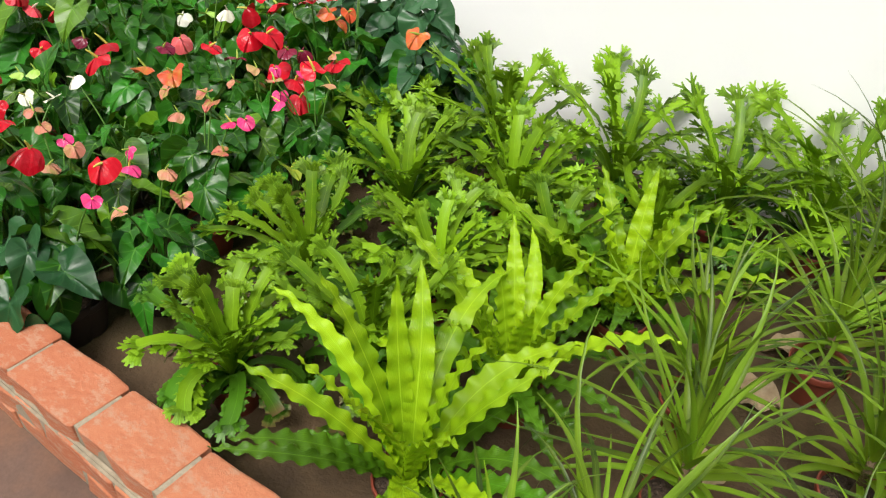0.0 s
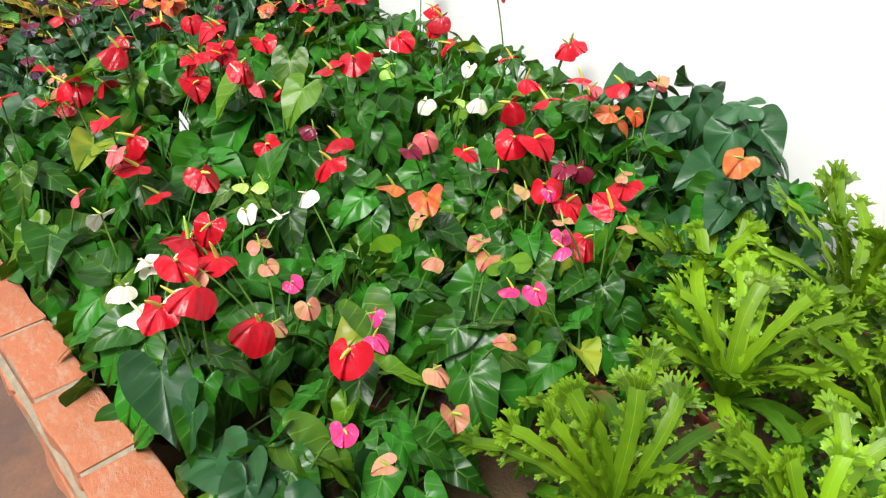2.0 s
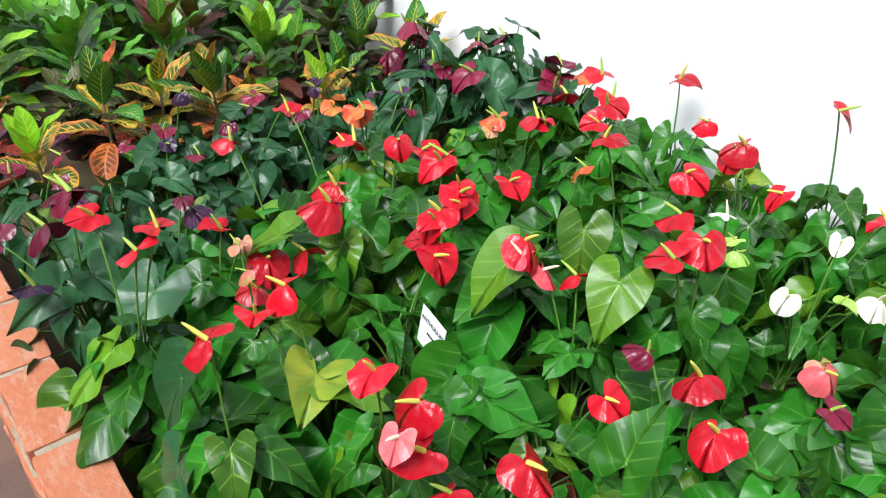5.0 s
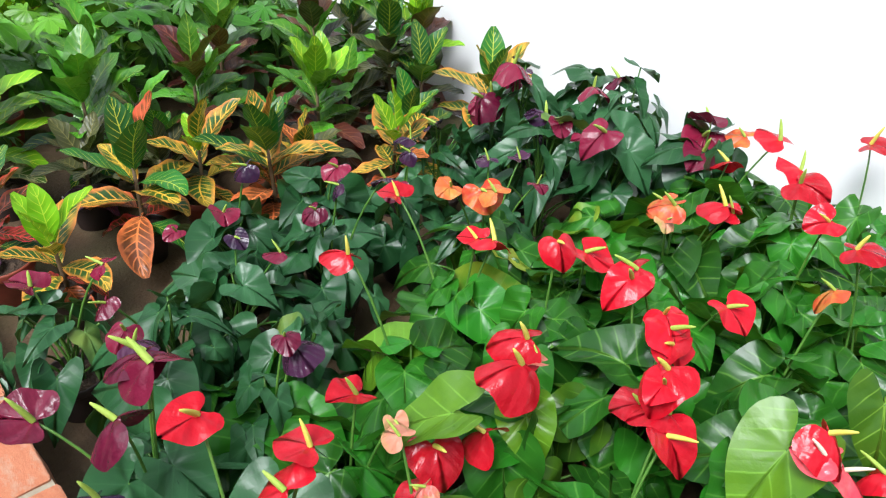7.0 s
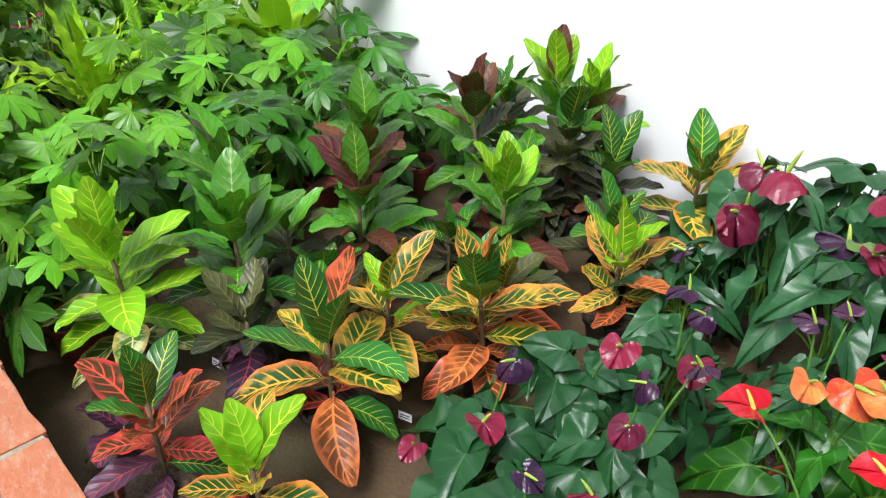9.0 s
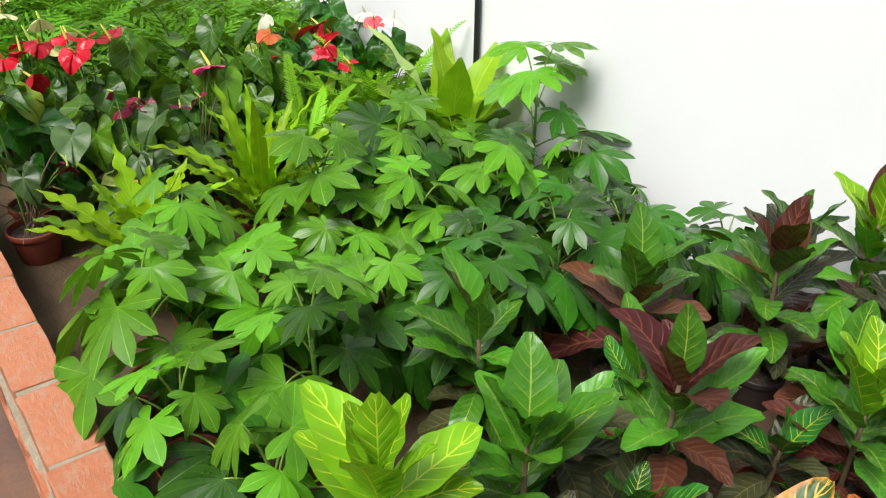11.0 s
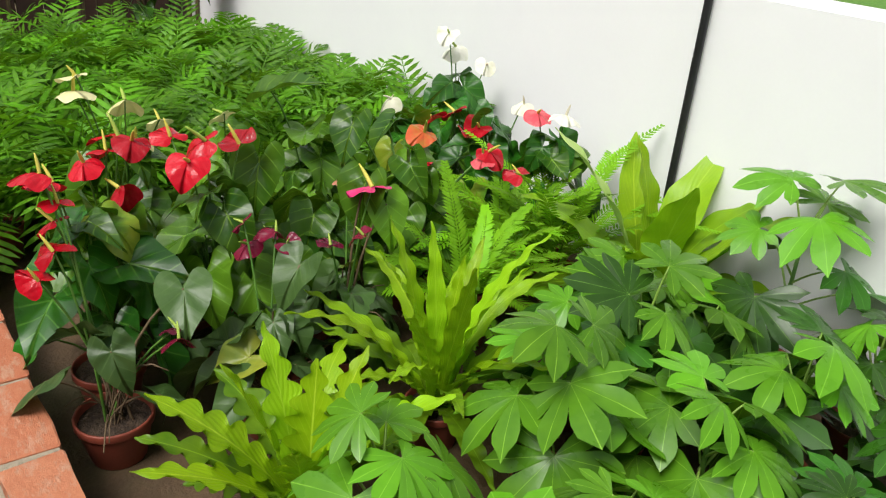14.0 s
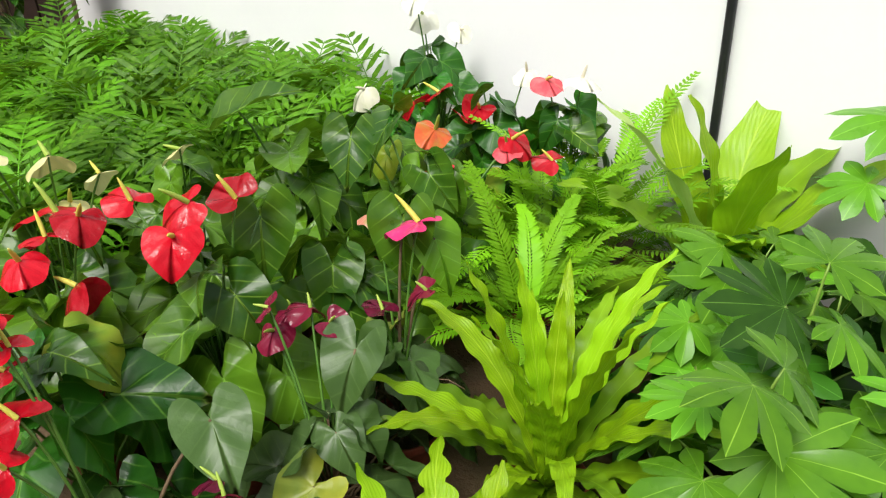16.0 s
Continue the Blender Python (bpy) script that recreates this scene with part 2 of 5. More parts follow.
M = {
    "anthurium": leaf_material("anthurium_leaf", (0.006, 0.070, 0.006), (0.038, 0.215, 0.011), (0.15, 0.36, 0.05), 0.55, 5.0, 0.9, 0.06, 0.28, 0.25, quilt=0.30, warm=1.08, gloss=0.34, ageing=0.75),
    "anthurium_dark": leaf_material("dark_anthurium_leaf", (0.010, 0.064, 0.019), (0.030, 0.125, 0.032), (0.08, 0.20, 0.07), 0.3, 5.0, 0.9, 0.06, 0.30, 0.12, quilt=0.30, warm=1.08, gloss=0.34, ageing=0.3),
    "anthurium_big": leaf_material("large_anthurium_leaf", (0.012, 0.100, 0.007), (0.105, 0.310, 0.012), (0.26, 0.50, 0.06), 0.6, 5.0, 0.9, 0.05, 0.28, 0.28, quilt=0.30, warm=1.3, gloss=0.34, ageing=0.75),
    "anthurium_grey": leaf_material("dull_anthurium_leaf", (0.024, 0.074, 0.016), (0.070, 0.165, 0.030), (0.14, 0.22, 0.07), 0.35, 5.0, 0.9, 0.06, 0.36, 0.12, quilt=0.30, warm=1.08, gloss=0.34, ageing=0.75),
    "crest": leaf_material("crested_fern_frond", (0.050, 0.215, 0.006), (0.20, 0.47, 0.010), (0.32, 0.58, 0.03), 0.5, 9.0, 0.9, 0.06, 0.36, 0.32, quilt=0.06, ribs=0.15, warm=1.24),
    # darker copy of the frond, with shade put into its green
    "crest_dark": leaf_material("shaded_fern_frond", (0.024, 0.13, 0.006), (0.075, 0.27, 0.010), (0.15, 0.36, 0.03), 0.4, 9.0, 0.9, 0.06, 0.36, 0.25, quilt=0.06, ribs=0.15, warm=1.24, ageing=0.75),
    "wave": leaf_material("wavy_fern_frond", (0.10, 0.36, 0.006), (0.34, 0.70, 0.012), (0.42, 0.66, 0.04), 0.6, 16.0, 1.2, 0.07, 0.32, 0.32, quilt=0.25, ribs=0.3, warm=1.24),
    "wave_dark": leaf_material("dark_wavy_frond", (0.030, 0.15, 0.006), (0.090, 0.30, 0.010), (0.16, 0.40, 0.03), 0.5, 16.0, 1.2, 0.07, 0.30, 0.22, quilt=0.25, ribs=0.3, warm=1.24, ageing=0.75),
    "lime": leaf_material("lime_fern_frond", (0.15, 0.44, 0.004), (0.29, 0.64, 0.010), (0.46, 0.66, 0.05), 0.55, 12.0, 1.0, 0.06, 0.34, 0.32, quilt=0.3, ribs=0.3, warm=1.15),
    "grass": leaf_material("dracaena_blade", (0.018, 0.075, 0.008), (0.15, 0.36, 0.016), (0.26, 0.44, 0.03), 0.3, 1.0, 0.2, 0.12, 0.36, 0.25, quilt=0.1, base=(0.22, 0.36, 0.02)),
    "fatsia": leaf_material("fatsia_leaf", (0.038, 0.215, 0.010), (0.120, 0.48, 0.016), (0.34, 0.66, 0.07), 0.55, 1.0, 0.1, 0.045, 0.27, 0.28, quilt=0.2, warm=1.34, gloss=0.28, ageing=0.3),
    # deeper green copy of the fatsia leaf, for where shade falls
    "fatsia_dark": leaf_material("dark_fatsia_leaf", (0.010, 0.066, 0.006), (0.036, 0.180, 0.009), (0.16, 0.38, 0.05), 0.5, 1.0, 0.1, 0.045, 0.27, 0.2, quilt=0.2, warm=1.30, gloss=0.28, ageing=0.3),
    "fern": leaf_material("feather_fern_leaf", (0.06, 0.29, 0.006), (0.20, 0.62, 0.010), (0.24, 0.52, 0.04), 0.3, 1.0, 0.1, 0.08, 0.42, 0.35, quilt=0.1, gloss=0.18),
    "palm": leaf_material("palm_leaf", (0.022, 0.135, 0.005), (0.115, 0.40, 0.008), (0.26, 0.52, 0.04), 0.3, 1.0, 0.1, 0.08, 0.42, 0.35, quilt=0.1, warm=1.2, gloss=0.16),
    "croton_green": leaf_material("green_croton_leaf", (0.008, 0.085, 0.016), (0.040, 0.21, 0.022), (0.50, 0.54, 0.05), 0.85, 9.0, 0.62, 0.065, 0.28, 0.15, quilt=0.3, ribs=0.95, warm=1.05),
    "croton_lime": leaf_material("young_croton_leaf", (0.070, 0.34, 0.008), (0.19, 0.55, 0.012), (0.62, 0.70, 0.05), 0.85, 7.0, 0.62, 0.062, 0.28, 0.22, quilt=0.3, ribs=0.95),
    "croton_gold": leaf_material("gold_croton_leaf", (0.016, 0.085, 0.014), (0.050, 0.14, 0.014), (0.80, 0.46, 0.05), 0.95, 9.0, 0.62, 0.105, 0.30, 0.18, patchy=0.45, quilt=0.3, ribs=0.95, warm=1.05, rim=(0.72, 0.26, 0.04)),
    "croton_red": leaf_material("red_croton_leaf", (0.040, 0.060, 0.014), (0.15, 0.035, 0.016), (0.78, 0.16, 0.06), 0.95, 9.0, 0.62, 0.11, 0.30, 0.16, patchy=0.5, hue=0.05, quilt=0.3, ribs=0.95, rim=(0.66, 0.10, 0.045)),
    "croton_cream": leaf_material("mottled_croton_leaf", (0.030, 0.110, 0.016), (0.070, 0.20, 0.022), (0.66, 0.60, 0.32), 0.9, 7.0, 0.62, 0.08, 0.34, 0.15, patchy=0.8, quilt=0.3, ribs=0.9, rim=(0.50, 0.34, 0.10)),
    "croton_mid": leaf_material("plain_green_croton_leaf", (0.018, 0.15, 0.010), (0.075, 0.34, 0.016), (0.40, 0.52, 0.06), 0.6, 8.0, 0.62, 0.06, 0.26, 0.2, quilt=0.3, ribs=0.5, warm=1.35, gloss=0.40),
    "pale_frond": leaf_material("pale_young_frond", (0.44, 0.72, 0.12), (0.54, 0.82, 0.22), (0.66, 0.74, 0.30), 0.5, 12.0, 1.0, 0.06, 0.36, 0.3, quilt=0.2, ribs=0.2, warm=1.0),
    "backdrop_brown": plain_material("dark_brown_backdrop", (0.030, 0.014, 0.009), (0.075, 0.034, 0.020), 7.0, 0.7, 0.4, 0.004),
    "croton_dark": leaf_material("dark_croton_leaf", (0.018, 0.040, 0.018), (0.055, 0.085, 0.026), (0.24, 0.20, 0.07), 0.55, 8.0, 0.62, 0.07, 0.30, 0.12, ribs=0.95),
    "croton_brown": leaf_material("brown_croton_leaf", (0.050, 0.012, 0.010), (0.11, 0.03, 0.018), (0.28, 0.11, 0.05), 0.5, 8.0, 0.62, 0.08, 0.34, 0.15, ribs=0.95),
    "croton_violet": leaf_material("violet_croton_leaf", (0.030, 0.016, 0.032), (0.085, 0.028, 0.060), (0.42, 0.06, 0.07), 0.7, 7.0, 0.62, 0.07, 0.32, 0.12, ribs=0.95),
    "red": petal_material("red_spathe", (0.30, 0.004, 0.010), (0.64, 0.006, 0.020), (0.70, 0.05, 0.07)),
    "orange": petal_material("orange_spathe", (0.52, 0.045, 0.020), (0.62, 0.14, 0.040), (0.34, 0.32, 0.05), 0.3, 0.6),
    "pink": petal_material("pink_spathe", (0.70, 0.045, 0.075), (0.80, 0.14, 0.15), (0.85, 0.35, 0.30)),
    "magenta": petal_material("magenta_spathe", (0.62, 0.02, 0.13), (0.80, 0.05, 0.22), (0.85, 0.25, 0.35)),
    "salmon": petal_material("salmon_spathe", (0.48, 0.11, 0.085), (0.60, 0.27, 0.17), (0.24, 0.32, 0.05), 0.35, 0.75),
    "white": petal_material("white_spathe", (0.78, 0.76, 0.60), (0.86, 0.86, 0.76), (0.62, 0.70, 0.30), 0.3),
    "cream": petal_material("cream_spathe", (0.74, 0.68, 0.26), (0.80, 0.76, 0.42), (0.45, 0.58, 0.10), 0.3),
    "greenish": petal_material("green_spathe", (0.24, 0.48, 0.05), (0.42, 0.62, 0.12), (0.70, 0.74, 0.40), 0.3),
    "maroon": petal_material("maroon_spathe", (0.075, 0.005, 0.020), (0.20, 0.010, 0.034), (0.28, 0.03, 0.07), 0.2),
    "violet": petal_material("violet_spathe", (0.022, 0.010, 0.030), (0.058, 0.016, 0.046), (0.12, 0.03, 0.06), 0.2),
    "spadix_yellow": plain_material("yellow_spadix", (0.62, 0.55, 0.06), (0.75, 0.68, 0.14), 60.0, 0.6, 0.6, 0.001, fine=900.0),
    "spadix_green": plain_material("green_spadix", (0.30, 0.46, 0.05), (0.46, 0.58, 0.10), 60.0, 0.6, 0.6, 0.001, fine=900.0),
    "spadix_white": plain_material("white_spadix", (0.80, 0.70, 0.50), (0.85, 0.80, 0.66), 60.0, 0.6, 0.6, 0.001, fine=900.0),
    "stem": plain_material("green_stem", (0.05, 0.16, 0.02), (0.14, 0.28, 0.04), 20.0, 0.45, 0.2, 0.001),
    "stem_light": plain_material("pale_green_stem", (0.14, 0.28, 0.03), (0.28, 0.42, 0.07), 20.0, 0.45, 0.2, 0.001),
    "stem_brown": plain_material("brown_stem", (0.10, 0.06, 0.03), (0.20, 0.14, 0.07), 30.0, 0.75, 0.6, 0.003),
    "pot": plain_material("terracotta_pot", (0.22, 0.045, 0.026), (0.33, 0.075, 0.042), 8.0, 0.5, 0.15, 0.001, per_object=0.4),
    "pot_dark": plain_material("dark_pot", (0.020, 0.018, 0.018), (0.06, 0.035, 0.032), 8.0, 0.5, 0.15, 0.001),
    "soil": plain_material("potting_soil", (0.030, 0.018, 0.011), (0.11, 0.070, 0.042), 60.0, 0.95, 1.0, 0.012),
    "brick": plain_material("clay_brick", (0.55, 0.155, 0.068), (0.73, 0.310, 0.160), 11.0, 0.85, 0.8, 0.006, spots=(0.64, 0.37, 0.24), per_object=0.5),
    "mortar": plain_material("lime_mortar", (0.28, 0.23, 0.16), (0.42, 0.36, 0.26), 25.0, 0.95, 0.9, 0.006),
    "bed": plain_material("damp_bed_floor", (0.056, 0.032, 0.014), (0.150, 0.092, 0.044), 4.0, 0.8, 0.5, 0.008, spots=(0.10, 0.085, 0.035)),
    "aisle": plain_material("worn_aisle_floor", (0.085, 0.050, 0.036), (0.165, 0.098, 0.070), 5.0, 0.8, 0.4, 0.004, spots=(0.22, 0.110, 0.062)),
    # dark tone for the added unseen walls, so they reflect little
    "shading_wall": plain_material("dull_shading_wall", (0.10, 0.12, 0.08), (0.20, 0.22, 0.16), 2.0, 0.9, 0.2, 0.004),
    "plaster": plain_material("white_plaster", (0.84, 0.84, 0.85), (0.88, 0.88, 0.88), 1.6, 0.75, 0.10, 0.002, grime=0.04),
    "black": plain_material("black_pipe", (0.010, 0.010, 0.012), (0.022, 0.022, 0.024), 20.0, 0.45, 0.1, 0.001),
    "card": plain_material("white_card", (0.74, 0.76, 0.80), (0.82, 0.82, 0.84), 20.0, 0.4, 0.05, 0.0005, grime=0.05),
    "ink": plain_material("black_ink", (0.02, 0.02, 0.03), (0.03, 0.03, 0.04), 20.0, 0.6, 0.05, 0.0005),
    "dry": plain_material("dry_leaf", (0.42, 0.29, 0.17), (0.64, 0.50, 0.34), 25.0, 0.8, 0.6, 0.004),
    "grass_ground": plain_material("lawn_soil", (0.07, 0.18, 0.022), (0.16, 0.36, 0.04), 9.0, 0.9, 0.8, 0.02),
    "hedge": leaf_material("shrub_leaf", (0.05, 0.20, 0.012), (0.16, 0.42, 0.02), (0.2, 0.45, 0.05), 0.3, through_light=0.3),
}

# ---- geometry helpers ----
WALL_Y, WALL_TOP, KERB_TOP, FLOOR_Z = 2.42, 0.905, 0.13, -0.045
KERB_IN, KERB_OUT = 0.526, 0.412


def bed_z(y):
    """The bed's floor falls a little towards the wall."""
    return FLOOR_Z - 0.035 * max(0.0, y - 0.6)


def build(name, V, F, mats, parent=None, uv=None, index=None, smooth=True):
    """One mesh object, from arrays, under a parent."""
    me = bpy.data.meshes.new(name)
    me.from_pydata([tuple(v) for v in V], [], F)
    for m in mats if isinstance(mats, (list, tuple)) else [mats]:
        me.materials.append(m)
    if uv is not None:
        loops = np.empty(len(me.loops), dtype=np.int32)
        me.loops.foreach_get("vertex_index", loops)
        me.uv_layers.new(name="UVMap").data.foreach_set("uv", np.asarray(uv, dtype=np.float32)[loops].ravel())
    if index is not None:
        me.polygons.foreach_set("material_index", np.asarray(index, dtype=np.int32))
    me.polygons.foreach_set("use_smooth", [smooth] * len(me.polygons))
    me.update()
    ob = new(name, me)
    ob.parent = parent
    return ob


def part(name, bm, material, parent, label=""):
    me = bpy.data.meshes.new(name)
    bm.to_mesh(me)
    bm.free()
    me.materials.append(material)
    ob = new(name, me)
    ob.parent = parent
    return tagged(ob, label)


def box_bm(x0, y0, z0, x1, y1, z1, bevel=0.0):
    bm = bmesh.new()
    bmesh.ops.create_cube(bm, size=1, matrix=Matrix.Translation(((x0 + x1) / 2, (y0 + y1) / 2, (z0 + z1) / 2)) @ Matrix.Diagonal((x1 - x0, y1 - y0, z1 - z0, 1)))
    if bevel:
        bmesh.ops.bevel(bm, geom=bm.edges[:], offset=bevel, segments=2, affect="EDGES")
    return bm


def tube(points, radii, sides=6):
    """Verts, faces and uv of a tapering tube along points."""
    P = np.asarray(points, float)
    T = np.gradient(P, axis=0)
    T /= np.linalg.norm(T, axis=1)[:, None] + 1e-9
    ref = np.array([0.31, 0.95, 0.08])
    A = np.cross(T, ref)
    A /= np.linalg.norm(A, axis=1)[:, None] + 1e-9
    B = np.cross(T, A)
    ang = np.arange(sides) * 2 * np.pi / sides
    R = np.asarray(radii, float)[:, None, None]
    V = P[:, None] + R * (np.cos(ang)[None, :, None] * A[:, None] + np.sin(ang)[None, :, None] * B[:, None])
    n = len(P)
    F = [(i * sides + j, i * sides + (j + 1) % sides, (i + 1) * sides + (j + 1) % sides, (i + 1) * sides + j) for i in range(n - 1) for j in range(sides)]
    F.append(tuple(range((n - 1) * sides, n * sides)))
    return V.reshape(-1, 3), F, np.full((n * sides, 2), (0.5, 0.3))


def merge(*pieces):
    """Joins (V, F, uv, slot) pieces."""
    V, F, U, I, n = [], [], [], [], 0
    for v, f, u, slot in pieces:
        V.append(v)
        U.append(u)
        F += [tuple(i + n for i in q) for q in f]
        I += [slot] * len(f)
        n += len(v)
    return np.concatenate(V), F, np.concatenate(U), I


def curve3(a, b, c, n=7):
    t = np.linspace(0, 1, n)[:, None]
    return (1 - t) ** 2 * np.asarray(a) + 2 * t * (1 - t) * np.asarray(b) + t**2 * np.asarray(c)


def strap(L, W, az, e0, e1, base=(0, 0, 0), prof=None, nl=12, nu=2, fold=0.25, ruffle=0.0, waves=6.0, power=1.3, edge=None, phase=0.0, twist=0.0):
    """A leaf along an arc in the upright plane at az: it leaves base at elevation e0 and ends at e1 (degrees)."""
    s = np.linspace(0, 1, nl + 1)
    e = np.radians(e0 + (e1 - e0) * s**power)
    ds = L / nl
    r = np.concatenate([[0], np.cumsum(np.cos((e[1:] + e[:-1]) / 2) * ds)])
    z = np.concatenate([[0], np.cumsum(np.sin((e[1:] + e[:-1]) / 2) * ds)])
    a = np.radians(az + twist * s**2)
    out = np.stack([np.cos(a), np.sin(a), 0 * a], -1)
    side = np.stack([-np.sin(a), np.cos(a), 0 * a], -1)
    C = np.asarray(base) + out * r[:, None] + np.array([0, 0, 1.0]) * z[:, None]
    N = -np.sin(e)[:, None] * out + np.cos(e)[:, None] * np.array([0, 0, 1.0])
    w = (prof(s) if prof else np.sin(np.pi * np.clip(0.06 + 0.94 * s, 0, 1)) ** 0.7) * W / 2
    cols = np.linspace(-1, 1, 2 * nu + 1)
    V = np.zeros((nl + 1, len(cols), 3))
    U = np.zeros((nl + 1, len(cols), 2))
    for j, u in enumerate(cols):
        ww = w * (edge(s, u) if edge is not None and abs(u) > 0.9 else 1.0)
        lift = fold * abs(u) * w + ruffle * abs(u) ** 2.6 * np.sin(2 * np.pi * waves * s + phase + (0.9 if u > 0 else 0.0)) * np.minimum(1, s * 4)
        V[:, j] = C + side * (u * ww)[:, None] + N * lift[:, None]
        U[:, j] = np.stack([0.5 + 0.5 * u + 0 * s, s], -1)
    k = len(cols)
    F = [(i * k + j, i * k + j + 1, (i + 1) * k + j + 1, (i + 1) * k + j) for i in range(nl) for j in range(k - 1)]
    return V.reshape(-1, 3), F, U.reshape(-1, 2), C, out, side, N


def outline_blade(half, rings=(0.22, 0.46, 0.68, 0.86, 1.0)):
    """A flat leaf from the right half of its outline, tip first, about the point where its stalk joins it: x across, y along."""
    full = np.concatenate([half, (half * (-1, 1))[::-1][1:]]) if abs(half[0][0]) < 1e-6 else np.concatenate([half, (half * (-1, 1))[::-1]])
    n = len(full)
    V = [np.zeros((1, 2))] + [full * r for r in rings]
    V = np.concatenate(V)
    F = [(0, 1 + i, 1 + (i + 1) % n) for i in range(n)]
    for k in range(len(rings) - 1):
        a, b = 1 + k * n, 1 + (k + 1) * n
        F += [(a + i, b + i, b + (i + 1) % n, a + (i + 1) % n) for i in range(n)]
    return V, F


def smooth_outline(points, n=16):
    P = np.asarray(points, float)
    d = np.concatenate([[0], np.cumsum(np.linalg.norm(np.diff(P, axis=0), axis=1))])
    t = np.linspace(0, d[-1], n)
    Q = np.stack([np.interp(t, d, P[:, k]) for k in (0, 1)], -1)
    Q[1:-1] = 0.25 * Q[:-2] + 0.5 * Q[1:-1] + 0.25 * Q[2:]
    return Q


HEART = outline_blade(smooth_outline([(0, 0.96), (0.08, 0.82), (0.27, 0.58), (0.44, 0.26), (0.49, -0.02), (0.46, -0.25), (0.35, -0.41), (0.22, -0.44), (0.10, -0.30), (0.03, -0.06)], 19))
ARROW = outline_blade(smooth_outline([(0, 1.0), (0.09, 0.76), (0.20, 0.46), (0.29, 0.14), (0.33, -0.08), (0.32, -0.28), (0.25, -0.38), (0.15, -0.32), (0.06, -0.16), (0.02, -0.04)], 15))
ROUND = outline_blade(smooth_outline([(0, 0.72), (0.08, 0.69), (0.25, 0.60), (0.42, 0.41), (0.50, 0.14), (0.50, -0.10), (0.41, -0.27), (0.27, -0.32), (0.13, -0.24), (0.04, -0.06)], 19))


def palmate(lobes, rng):
    """The outline of a leaf with finger-like lobes."""
    pts = []
    for i in range(lobes):
        a = math.radians(-125 + 250 * i / (lobes - 1))
        ln = 1.0 - 0.40 * (abs(a) / math.radians(125)) ** 1.6
        wd = math.radians(250 / (lobes - 1)) * 0.5
        for f, rr in ((-1.0, 0.45), (-0.95, 0.58), (-0.89, 0.70), (-0.66, 0.84), (-0.28, 0.96), (0.0, 1.06), (0.28, 0.96), (0.66, 0.84), (0.89, 0.70), (0.95, 0.58)):
            pts.append((a + wd * f, ln * rr * (1 + rng.uniform(-0.03, 0.03))))
    pts.append((math.radians(-125 + 250) + wd * 0.98, 0.2))
    full = np.array([(math.sin(a) * r, math.cos(a) * r) for a, r in pts])
    n = len(full)
    rings = (0.3, 0.64, 1.0)
    V = np.concatenate([np.zeros((1, 2))] + [full * r for r in rings])
    F = [(0, 1 + i, 2 + i) for i in range(n - 1)]
    for k in range(2):
        a, b = 1 + k * n, 1 + (k + 1) * n
        F += [(a + i, b + i, b + i + 1, a + i + 1) for i in range(n - 1)]
    return V, F


def place_flat(shape, size, at, az, tilt, roll=0.0, fold=0.25, droop=0.25, ripple=0.02, rng=rnd, width=1.0, palm=0):
    """A flat outline given shape and set at a point: its tip lies towards az, tilt degrees under level."""
    P, F = shape
    x, y = P[:, 0] * width, P[:, 1]
    rad = np.hypot(x, y)
    ph, ph2 = rng.uniform(0, 6.28), rng.uniform(0, 6.28)
    z = fold * 1.5 * np.abs(x) ** 1.6 - droop * np.maximum(y, 0) ** 2 - 0.35 * droop * x**2 * 2 + ripple * rad * np.sin(5 * np.arctan2(x, y) + ph) + ripple * 0.7 * np.sin(9 * y + ph2) * np.abs(x)
    if palm:
        th = np.arctan2(x, y)
        step = math.radians(250 / (palm - 1))
        z = -droop * rad**2 + ripple * rad * np.sin(3 * th + ph) + 0.03 * rad * (1 - np.abs(((th + math.radians(125)) / step + 0.5) % 1 - 0.5) * 2 - 0.5) * -1
    loc = np.stack([x, y, z], -1) * size
    a, t, r = math.radians(az), math.radians(tilt), math.radians(roll)
    d = np.array([math.cos(a) * math.cos(t), math.sin(a) * math.cos(t), -math.sin(t)])
    s = np.array([math.sin(a), -math.cos(a), 0.0])
    n = np.cross(s, d)
    s, n = s * math.cos(r) + n * math.sin(r), n * math.cos(r) - s * math.sin(r)
    V = np.asarray(at) + loc[:, 0:1] * s + loc[:, 1:2] * d + loc[:, 2:3] * n
    if palm:
        th = np.arctan2(P[:, 0], P[:, 1])
        step = math.radians(250 / (palm - 1))
        uvx = 0.5 + 0.5 * (((th + math.radians(125)) / step + 0.5) % 1 - 0.5) * 2
        U = np.stack([np.where(rad < 0.05, 0.5, uvx), 0 * rad + 0.2], -1)
    else:
        U = np.stack([0.5 + x / 0.95, (y + 0.36) / 1.36], -1)
    return V, F, U, d, n, s


def lathe(profile, sides=20):
    P = np.asarray(profile, float)
    ang = np.arange(sides) * 2 * np.pi / sides
    V = np.stack([P[:, 0][:, None] * np.cos(ang), P[:, 0][:, None] * np.sin(ang), np.repeat(P[:, 1][:, None], sides, 1)], -1).reshape(-1, 3)
    F = [(i * sides + j, i * sides + (j + 1) % sides, (i + 1) * sides + (j + 1) % sides, (i + 1) * sides + j) for i in range(len(P) - 1) for j in range(sides)]
    return V, F


POT = lathe([(0.001, 0.0), (0.70, 0.0), (0.72, 0.03), (0.93, 0.80), (0.94, 0.82), (1.0, 0.83), (1.02, 0.86), (1.03, 0.99), (1.02, 1.02), (0.97, 1.02), (0.95, 0.98), (0.90, 0.80)])
